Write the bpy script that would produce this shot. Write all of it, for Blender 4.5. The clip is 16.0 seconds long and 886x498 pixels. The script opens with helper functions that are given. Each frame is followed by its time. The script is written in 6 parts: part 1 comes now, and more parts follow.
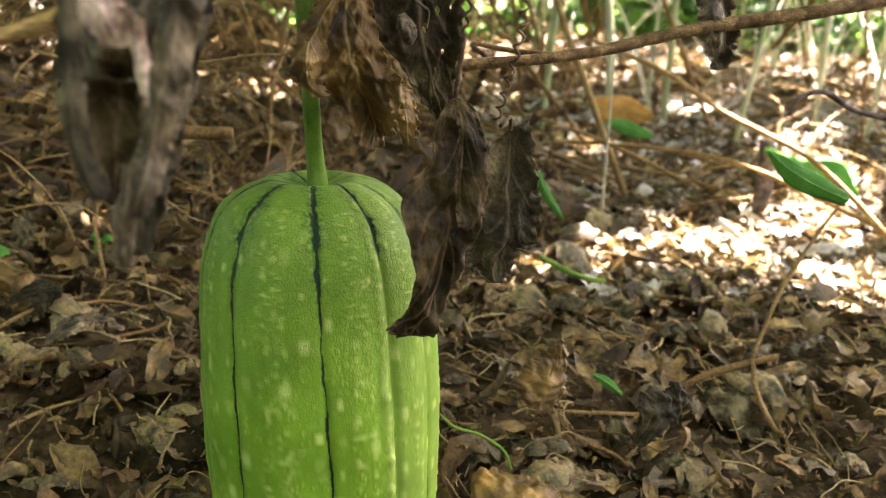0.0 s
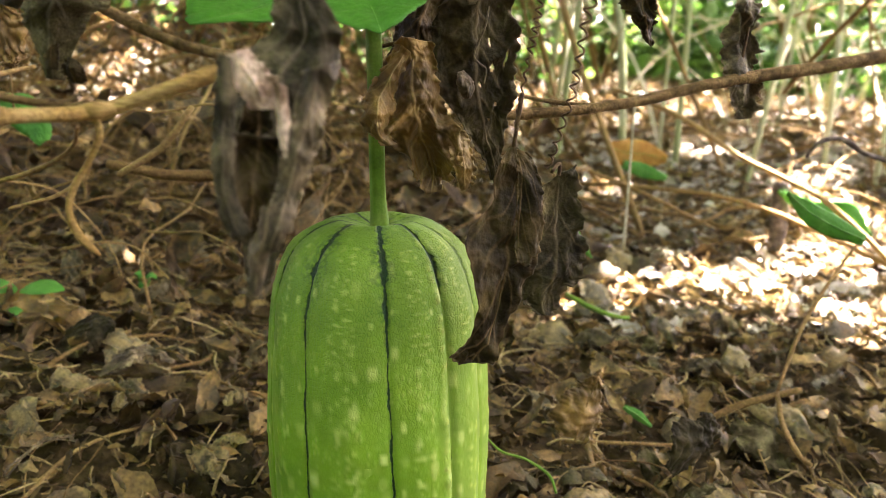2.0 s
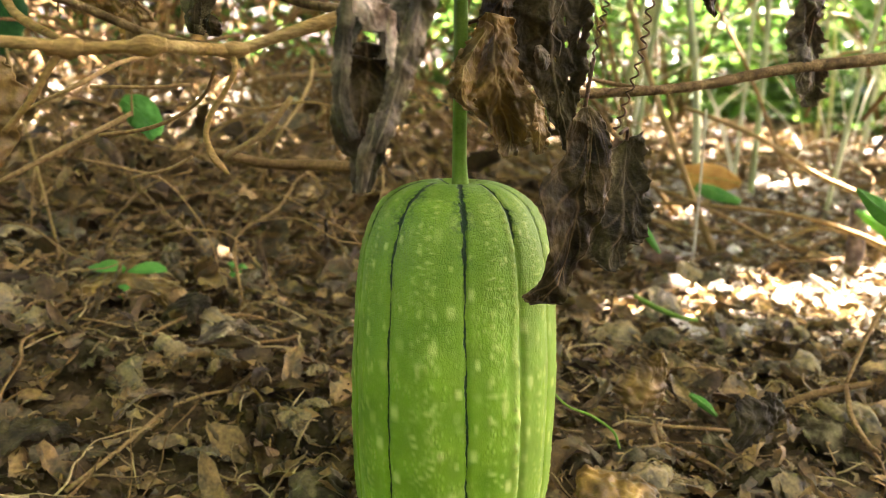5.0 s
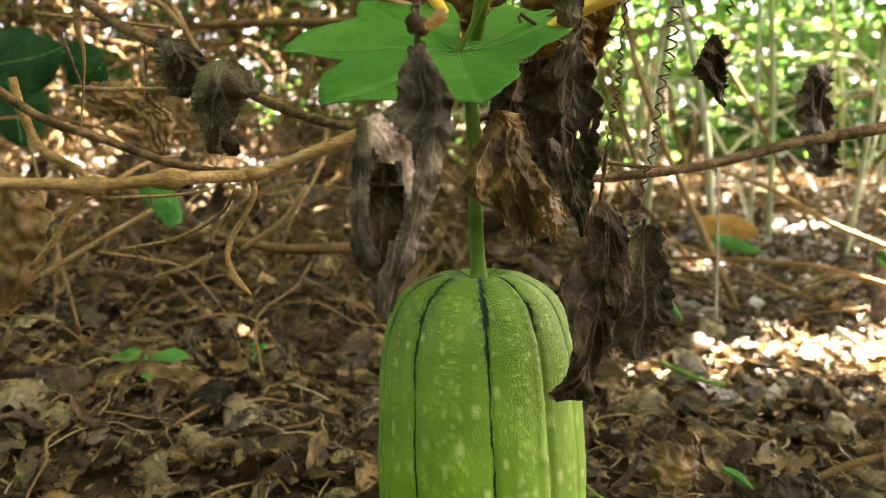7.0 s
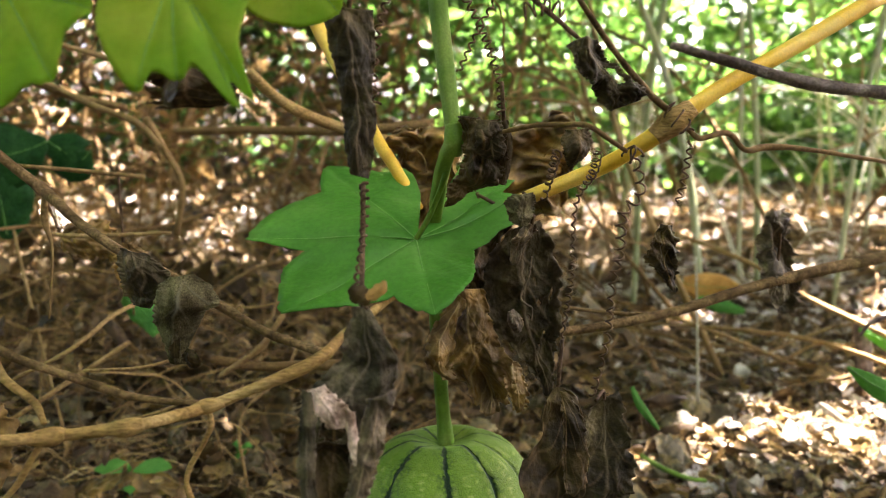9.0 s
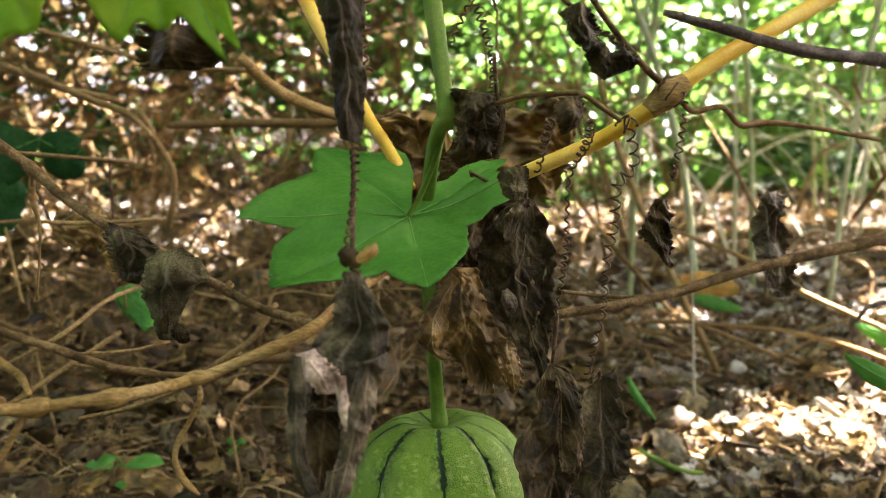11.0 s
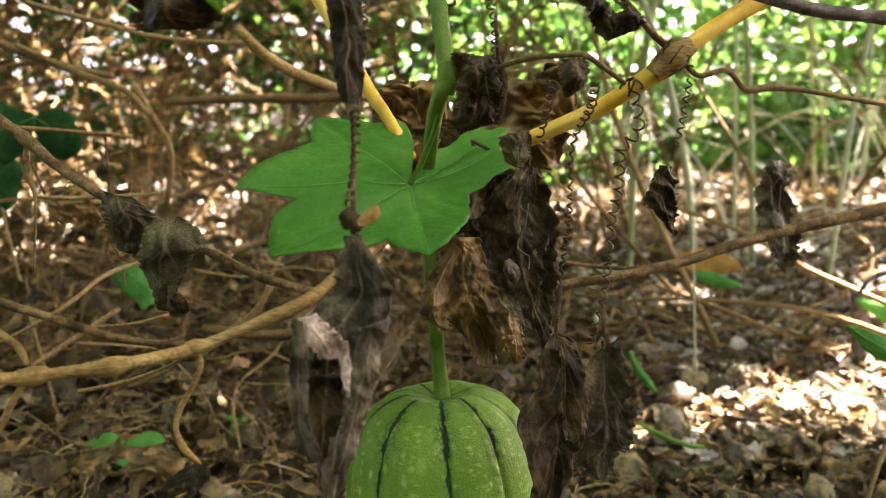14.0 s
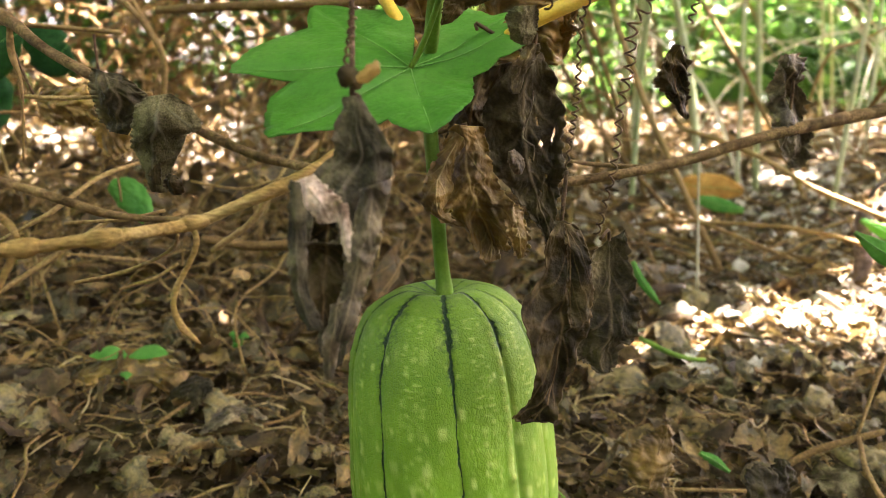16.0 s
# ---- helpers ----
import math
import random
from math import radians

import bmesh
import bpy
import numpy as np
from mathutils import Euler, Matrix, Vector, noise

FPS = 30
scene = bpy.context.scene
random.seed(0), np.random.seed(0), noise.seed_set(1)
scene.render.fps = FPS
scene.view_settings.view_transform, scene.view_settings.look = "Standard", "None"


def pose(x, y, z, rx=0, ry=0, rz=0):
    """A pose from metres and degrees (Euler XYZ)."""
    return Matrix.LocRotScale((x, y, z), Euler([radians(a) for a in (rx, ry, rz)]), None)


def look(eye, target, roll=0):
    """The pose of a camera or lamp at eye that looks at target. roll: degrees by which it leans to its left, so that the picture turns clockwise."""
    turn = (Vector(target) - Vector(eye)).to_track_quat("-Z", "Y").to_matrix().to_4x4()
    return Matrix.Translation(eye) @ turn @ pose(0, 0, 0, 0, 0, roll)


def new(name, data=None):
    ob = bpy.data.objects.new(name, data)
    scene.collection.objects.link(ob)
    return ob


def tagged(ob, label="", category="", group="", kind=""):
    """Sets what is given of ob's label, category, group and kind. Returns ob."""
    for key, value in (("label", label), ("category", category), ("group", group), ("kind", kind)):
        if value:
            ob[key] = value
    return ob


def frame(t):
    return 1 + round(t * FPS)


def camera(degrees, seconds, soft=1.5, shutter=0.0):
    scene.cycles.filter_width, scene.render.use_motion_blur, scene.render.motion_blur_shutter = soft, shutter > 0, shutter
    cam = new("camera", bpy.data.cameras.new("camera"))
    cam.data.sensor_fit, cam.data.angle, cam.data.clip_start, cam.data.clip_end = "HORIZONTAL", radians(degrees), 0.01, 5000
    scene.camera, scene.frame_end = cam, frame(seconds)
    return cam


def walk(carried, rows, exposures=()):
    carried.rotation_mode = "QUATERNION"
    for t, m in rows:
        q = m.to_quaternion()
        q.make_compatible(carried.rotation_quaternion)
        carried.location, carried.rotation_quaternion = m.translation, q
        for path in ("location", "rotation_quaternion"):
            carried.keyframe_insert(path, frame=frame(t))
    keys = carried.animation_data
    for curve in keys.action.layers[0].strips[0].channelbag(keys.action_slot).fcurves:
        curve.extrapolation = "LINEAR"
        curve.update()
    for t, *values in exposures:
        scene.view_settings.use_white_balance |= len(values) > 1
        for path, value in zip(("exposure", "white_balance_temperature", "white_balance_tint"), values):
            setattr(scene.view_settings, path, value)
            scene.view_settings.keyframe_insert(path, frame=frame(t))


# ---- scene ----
cam = camera(62.0, 16.0, soft=1.0)
cam.data.dof.use_dof, cam.data.dof.focus_distance, cam.data.dof.aperture_fstop = True, 0.33, 11.5
ROWS = [
    (0.0, (0.0232, -0.3108, 0.2929), (0.1226, 0.6256, -0.0438), 2.34),
    (0.5, (0.0166, -0.3199, 0.2999), (0.1202, 0.6209, -0.0230), 2.17),
    (1.0, (0.0110, -0.3247, 0.3053), (0.1113, 0.6220, -0.0009), 1.93),
    (1.5, (0.0029, -0.3311, 0.3069), (0.0980, 0.6201, 0.0136), 1.80),
    (2.0, (-0.0003, -0.3351, 0.2988), (0.0891, 0.6192, 0.0136), 2.22),
    (2.5, (-0.0029, -0.3361, 0.2847), (0.0721, 0.6186, -0.0036), 2.80),
    (3.0, (-0.0100, -0.3495, 0.2807), (0.0353, 0.5881, -0.0639), 2.88),
    (3.2, (-0.0085, -0.3550, 0.2729), (0.0315, 0.5827, -0.0722), 2.93),
    (5.3, (-0.0025, -0.3767, 0.2677), (-0.0171, 0.5994, 0.0508), 1.94),
    (5.5, (-0.0012, -0.3758, 0.2742), (-0.0193, 0.6020, 0.0651), 1.48),
    (6.0, (-0.0024, -0.3786, 0.2770), (-0.0288, 0.6023, 0.0840), 0.97),
    (6.5, (-0.0008, -0.3729, 0.2876), (-0.0291, 0.6112, 0.1125), 0.19),
    (7.0, (-0.0066, -0.3721, 0.2898), (-0.0358, 0.6130, 0.1206), -0.46),
    (7.5, (-0.0069, -0.3741, 0.3146), (-0.0321, 0.6142, 0.1641), -1.19),
    (8.0, (-0.0045, -0.3694, 0.3297), (-0.0309, 0.6201, 0.1877), -1.34),
    (8.5, (0.0042, -0.3679, 0.3412), (-0.0206, 0.6212, 0.1963), -1.36),
    (9.0, (0.0117, -0.3671, 0.3655), (-0.0138, 0.6223, 0.2223), -1.64),
    (11.5, (0.0126, -0.3643, 0.3489), (-0.0066, 0.6268, 0.2171), -1.83),
    (12.0, (0.0127, -0.3629, 0.3488), (-0.0068, 0.6276, 0.2129), -1.84),
    (12.5, (0.0106, -0.3636, 0.3492), (-0.0089, 0.6263, 0.2088), -1.92),
    (13.0, (0.0111, -0.3625, 0.3473), (-0.0080, 0.6266, 0.2012), -2.02),
    (13.5, (0.0118, -0.3615, 0.3454), (-0.0080, 0.6268, 0.1940), -2.12),
    (14.0, (0.0109, -0.3622, 0.3443), (-0.0076, 0.6253, 0.1880), -2.22),
    (14.5, (0.0115, -0.3637, 0.3431), (-0.0062, 0.6226, 0.1789), -2.28),
    (15.0, (0.0109, -0.3657, 0.3400), (-0.0088, 0.6189, 0.1658), -2.34),
    (15.5, (0.0084, -0.3606, 0.3225), (-0.0135, 0.6163, 0.1099), -2.40),
    (16.0, (0.0089, -0.3577, 0.3204), (-0.0129, 0.6135, 0.0832), -2.31),
]
walk(cam, [(t, look(eye, at, roll)) for t, eye, at, roll in ROWS], [(0.0, 5.43, 6600, 26), (3.0, 5.65, 6900, 26), (5.5, 5.66, 7000, 26), (7.0, 5.35, 6900, 26), (9.0, 5.14, 6500, 26), (12.5, 5.08, 6500, 26), (14.5, 5.21, 6600, 26), (16.0, 5.60, 6750, 26)])

# ---- light ----
SUN_FROM = Vector((0.45, 0.62, 1.25)).normalized()
world = bpy.data.worlds.new("world")
scene.world = world
world.use_nodes = True
sky = world.node_tree.nodes.new("ShaderNodeTexSky")
sky.sky_type, sky.sun_disc = "NISHITA", False
sky.air_density, sky.dust_density, sky.ozone_density = 0.6, 8.0, 0.0
sky.sun_elevation = math.asin(SUN_FROM.z)
sky.sun_rotation = math.atan2(SUN_FROM.x, SUN_FROM.y)
world.node_tree.nodes["Background"].inputs["Strength"].default_value = 0.08
world.node_tree.links.new(sky.outputs[0], world.node_tree.nodes["Background"].inputs["Color"])
sun = new("sun", bpy.data.lights.new("sun", "SUN"))
sun.data.energy, sun.data.angle, sun.data.color = 5.0, radians(0.5), (1.0, 0.985, 0.96)
sun.matrix_world = look(SUN_FROM * 20, (0, 0, 0))

# where shafts of sun come down through the thicket: x, y on the ground and radius
SHAFTS = [(-1.24, 1.57, 0.07), (-1.16, 1.57, 0.07), (-0.78, 1.59, 0.049), (-0.7, 1.59, 0.049), (-1.46, 1.98, 0.09), (-1.37, 1.98, 0.09), (-0.91, 2.0, 0.063), (-0.82, 2.01, 0.063), (-1.73, 2.48, 0.12), (-1.62, 2.49, 0.12), (-1.07, 2.52, 0.084), (-0.96, 2.52, 0.084)]


def in_shaft(p):
    """Whether a point lies in a shaft of sun, clear above what it lights."""
    t = p[2] / SUN_FROM.z
    return p[2] > 0.26 and any(math.hypot(p[0] - SUN_FROM.x * t - a, p[1] - SUN_FROM.y * t - b) < c + 0.03 for a, b, c in SHAFTS)


# ---- materials ----


def surface(name, stops, scale=60, rough=0.8, bump=0.4, fine=400, rand="", mix=0.5, transl=0.0, spec=0.08, stretch=(1, 1, 1), grain=(0.6, 1.25), wrinkle=0, vein=None):
    """A mottled natural surface: broad noise picks the colour, fine noise gives grain and relief."""
    m = bpy.data.materials.new(name)
    m.use_nodes = True
    nt = m.node_tree
    n, ln = nt.nodes, nt.links.new
    b = n["Principled BSDF"]
    tc, mp = n.new("ShaderNodeTexCoord"), n.new("ShaderNodeMapping")
    mp.inputs["Scale"].default_value = stretch
    ln(tc.outputs["Object"], mp.inputs[0])
    big, small = n.new("ShaderNodeTexNoise"), n.new("ShaderNodeTexNoise")
    for t, s in ((big, scale), (small, fine)):
        t.inputs["Scale"].default_value, t.inputs["Detail"].default_value = s, 5
        ln(mp.outputs[0], t.inputs["Vector"])
    fac = big.outputs[0]
    st = n.new("ShaderNodeMapRange")
    st.inputs[1].default_value, st.inputs[2].default_value = 0.3, 0.7
    ln(fac, st.inputs[0])
    fac = st.outputs[0]
    if rand:
        src = n.new("ShaderNodeObjectInfo").outputs["Random"] if rand == "object" else n.new("ShaderNodeNewGeometry").outputs["Random Per Island"]
        mx = n.new("ShaderNodeMix")
        mx.inputs[0].default_value = mix
        ln(fac, mx.inputs[2])
        ln(src, mx.inputs[3])
        fac = mx.outputs[0]
    ramp = n.new("ShaderNodeValToRGB")
    el = ramp.color_ramp.elements
    while len(el) < len(stops):
        el.new(0.5)
    for i, (p, c) in enumerate(stops):
        el[i].position, el[i].color = p, (*c, 1)
    ln(fac, ramp.inputs[0])
    gr = n.new("ShaderNodeMapRange")
    gr.inputs[1].default_value, gr.inputs[2].default_value, gr.inputs[3].default_value, gr.inputs[4].default_value = 0.3, 0.7, *grain
    ln(small.outputs[0], gr.inputs[0])
    mul = n.new("ShaderNodeVectorMath")
    mul.operation = "SCALE"
    ln(ramp.outputs[0], mul.inputs[0])
    ln(gr.outputs[0], mul.inputs["Scale"])
    if vein:
        va, vm = n.new("ShaderNodeAttribute"), n.new("ShaderNodeMix")
        va.attribute_name, vm.data_type = "vein", "RGBA"
        ln(va.outputs["Fac"], vm.inputs[0])
        ln(mul.outputs[0], vm.inputs[6])
        vm.inputs[7].default_value = (*vein, 1)
        mul = vm
    shade = mul.outputs[2] if vein else mul.outputs[0]
    ln(shade, b.inputs["Base Color"])
    b.inputs["Roughness"].default_value, b.inputs["Specular IOR Level"].default_value = rough, spec
    bp = n.new("ShaderNodeBump")
    bp.inputs["Strength"].default_value, bp.inputs["Distance"].default_value = bump, 0.6 / fine
    ln(small.outputs[0], bp.inputs["Height"])
    ln(bp.outputs[0], b.inputs["Normal"])
    if wrinkle:
        rid, wr = n.new("ShaderNodeTexNoise"), n.new("ShaderNodeBump")
        rid.noise_type = "RIDGED_MULTIFRACTAL"
        rid.inputs["Scale"].default_value, rid.inputs["Detail"].default_value = wrinkle, 3
        ln(mp.outputs[0], rid.inputs["Vector"])
        wr.inputs["Strength"].default_value, wr.inputs["Distance"].default_value = 0.7, 0.12 / wrinkle
        ln(rid.outputs[0], wr.inputs["Height"])
        ln(wr.outputs[0], bp.inputs["Normal"])
    if transl:
        tr, ms = n.new("ShaderNodeBsdfTranslucent"), n.new("ShaderNodeMixShader")
        ln(shade, tr.inputs[0])
        ms.inputs[0].default_value = transl
        ln(b.outputs[0], ms.inputs[1])
        ln(tr.outputs[0], ms.inputs[2])
        ln(ms.outputs[0], n["Material Output"].inputs[0])
    return m


LITTER = [(0.0, (0.0136, 0.0087, 0.0033)), (0.2, (0.0484, 0.0298, 0.0105)), (0.4, (0.1147, 0.0682, 0.0211)), (0.52, (0.0694, 0.0539, 0.0236)), (0.66, (0.2707, 0.1643, 0.0503)), (0.8, (0.1029, 0.075, 0.0321)), (0.92, (0.4512, 0.2926, 0.1001)), (1.0, (0.1885, 0.08, 0.0177))]
M_SOIL = surface("soil", [(0, (0.0165, 0.0114, 0.005)), (0.5, (0.0525, 0.036, 0.015)), (1, (0.105, 0.0713, 0.0285))], 60, 0.95, 0.8, 180)
M_LITTER = surface("leaf_litter", LITTER, 50, 0.62, 0.5, 350, "island", 0.7, 0.15, spec=0.25)
OLD_LEAF = [(0.0, (0.0174, 0.013, 0.0055)), (0.2, (0.0527, 0.0403, 0.016)), (0.38, (0.106, 0.0787, 0.0295)), (0.52, (0.0707, 0.0595, 0.0278)), (0.66, (0.2442, 0.1748, 0.0633)), (0.8, (0.1178, 0.098, 0.0464)), (0.92, (0.379, 0.2793, 0.1098)), (1.0, (0.1767, 0.0856, 0.0211))]
M_LITTER_OB = surface("fallen_leaf", OLD_LEAF, 50, 0.62, 0.5, 350, "object", 0.62, 0.12, spec=0.25)
M_DRYSTEM = surface("dry_stem", [(0, (0.07, 0.04, 0.0133)), (0.5, (0.18, 0.109, 0.038)), (1, (0.34, 0.223, 0.085))], 60, 0.8, 0.6, 500, "island", 0.6)
M_DRYSTEM_OB = surface("dry_vine_skin", [(0, (0.07, 0.04, 0.0133)), (0.5, (0.18, 0.109, 0.038)), (1, (0.34, 0.223, 0.085))], 60, 0.8, 0.6, 500, "object", 0.6)
M_STRAWBIT = surface("straw_bit", [(0, (0.12, 0.081, 0.03)), (0.5, (0.28, 0.199, 0.081)), (1, (0.46, 0.351, 0.163))], 60, 0.8, 0.4, 500, "island", 0.7)
M_VINE = surface("brown_vine_skin", [(0, (0.1625, 0.0938, 0.0264)), (0.5, (0.2625, 0.16, 0.048)), (1, (0.3875, 0.2562, 0.0936))], 70, 0.85, 1.0, 900, stretch=(0.35, 1, 1), wrinkle=320)
M_GREYVINE = surface("grey_brown_bark", [(0, (0.045, 0.027, 0.0096)), (0.5, (0.115, 0.071, 0.027)), (1, (0.23, 0.147, 0.059))], 130, 0.85, 1.0, 800, wrinkle=260)
M_DARKTWIG = surface("dark_bark", [(0, (0.04, 0.028, 0.02)), (0.5, (0.1, 0.075, 0.055)), (1, (0.2, 0.155, 0.12))], 120, 0.8, 0.8, 800)
M_GREENSTEM = surface("green_stem_skin", [(0, (0.06, 0.12, 0.012)), (0.5, (0.1, 0.18, 0.02)), (1, (0.17, 0.24, 0.04))], 50, 0.6, 0.3, 900, transl=0.05, spec=0.12, grain=(0.85, 1.1))
M_YELSTEM = surface("yellow_stem_skin", [(0, (0.5, 0.27, 0.015)), (0.5, (0.68, 0.42, 0.03)), (1, (0.75, 0.53, 0.1))], 45, 0.45, 0.2, 900, transl=0.1, spec=0.25, grain=(0.88, 1.08))
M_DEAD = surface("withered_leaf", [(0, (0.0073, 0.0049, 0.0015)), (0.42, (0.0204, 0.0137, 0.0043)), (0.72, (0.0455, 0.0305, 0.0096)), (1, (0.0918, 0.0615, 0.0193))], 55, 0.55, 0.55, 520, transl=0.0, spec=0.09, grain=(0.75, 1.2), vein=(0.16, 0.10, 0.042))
M_DEADGREY = surface("mouldy_withered_leaf", [(0, (0.0098, 0.0075, 0.0032)), (0.42, (0.0276, 0.021, 0.0088)), (0.72, (0.0579, 0.044, 0.0185)), (1, (0.1421, 0.108, 0.0455))], 60, 0.6, 0.6, 600, transl=0.0, spec=0.09, grain=(0.7, 1.25), vein=(0.16, 0.115, 0.06))
M_DEADTAN = surface("tan_withered_leaf", [(0, (0.065, 0.0377, 0.0091)), (0.4, (0.1534, 0.089, 0.0215)), (0.75, (0.2946, 0.1708, 0.0412)), (1, (0.4939, 0.2865, 0.0691))], 50, 0.45, 0.5, 500, transl=0.2, spec=0.3, grain=(0.8, 1.15), vein=(0.48, 0.33, 0.13))
M_DEADPALE = surface("rotten_leaf", [(0, (0.0138, 0.0112, 0.0055)), (0.45, (0.0378, 0.0306, 0.0151)), (0.75, (0.0854, 0.0691, 0.0342)), (1, (0.1879, 0.1522, 0.0752))], 70, 0.75, 0.8, 700, transl=0.03, spec=0.12, grain=(0.65, 1.3), vein=(0.15, 0.115, 0.07))
M_RIMLEAF = surface("curled_leaf_edge", [(0, (0.0326, 0.0241, 0.0124)), (0.45, (0.0987, 0.073, 0.0375)), (0.75, (0.1848, 0.1368, 0.0702)), (1, (0.3927, 0.2906, 0.1492))], 90, 0.6, 0.8, 600, transl=0.1, spec=0.2, vein=(0.36, 0.27, 0.15))
# pale base colour stands in for glaring sun on the litter
M_SUNPATCH = surface("sun_patch_leaf", [(0, (0.30, 0.255, 0.17)), (0.5, (0.46, 0.41, 0.31)), (1, (0.66, 0.61, 0.5))], 50, 0.8, 0.5, 350, "island", 0.6, 0.2)
M_MOULD = surface("mouldy_leaf", [(0, (0.0136, 0.0103, 0.0041)), (0.4, (0.0381, 0.0303, 0.0136)), (1, (0.17, 0.1464, 0.0669))], 60, 0.95, 1.0, 1600, transl=0.03, spec=0.03, grain=(0.5, 1.45), vein=(0.12, 0.11, 0.07))
M_FLAP = surface("pale_leaf_underside", [(0, (0.0594, 0.0347, 0.0184)), (0.3, (0.2233, 0.1428, 0.0874)), (0.5, (0.4675, 0.3266, 0.2263)), (1, (0.7249, 0.5387, 0.3864))], 75, 0.9, 0.6, 600, spec=0.1)
M_TENDRIL = surface("dry_tendril", [(0, (0.03, 0.018, 0.01)), (0.5, (0.085, 0.05, 0.025)), (1, (0.17, 0.105, 0.055))], 300, 0.7, 0.4, 1500)
M_LEAF = surface("green_blade", [(0, (0.042, 0.165, 0.014)), (0.5, (0.062, 0.212, 0.02)), (1, (0.095, 0.25, 0.034))], 30, 0.5, 0.3, 420, transl=0.28, spec=0.16, grain=(0.86, 1.08))
M_LEAFYEL = surface("yellowing_blade", [(0, (0.12, 0.27, 0.012)), (0.5, (0.2, 0.38, 0.018)), (1, (0.4, 0.46, 0.04))], 22, 0.5, 0.15, 500, transl=0.6, grain=(0.93, 1.05))
M_VEIN = surface("leaf_vein", [(0, (0.1, 0.27, 0.05)), (1, (0.17, 0.34, 0.075))], 60, 0.5, 0.1, 900)
M_SPROUT = surface("seedling_leaf", [(0, (0.0587, 0.204, 0.0324)), (1, (0.1187, 0.324, 0.0576))], 60, 0.45, 0.2, 700, transl=0.4, grain=(0.9, 1.06))
M_BUSH = surface("bush_leaf", [(0, (0.022, 0.065, 0.011)), (0.5, (0.066, 0.15, 0.021)), (1, (0.16, 0.27, 0.045))], 4, 0.38, 0.2, 60, "island", 0.8, 0.5, spec=0.45, grain=(0.9, 1.08))
M_SHOOT = surface("pale_shoot", [(0, (0.2, 0.24, 0.09)), (0.5, (0.34, 0.36, 0.17)), (1, (0.5, 0.5, 0.32))], 30, 0.6, 0.3, 300, "object", 0.7)
M_BUSHLEAF = surface("dark_green_blade", [(0, (0.012, 0.05, 0.012)), (1, (0.03, 0.1, 0.025))], 30, 0.4, 0.2, 300, transl=0.25)
M_STRAW = surface("dry_straw", [(0, (0.45, 0.4, 0.26)), (1, (0.7, 0.66, 0.5))], 30, 0.6, 0.2, 300, "object", 0.6, 0.3)
M_ORANGE = surface("orange_fallen_leaf", [(0, (0.35, 0.16, 0.03)), (1, (0.62, 0.36, 0.09))], 40, 0.7, 0.4, 500, transl=0.35)


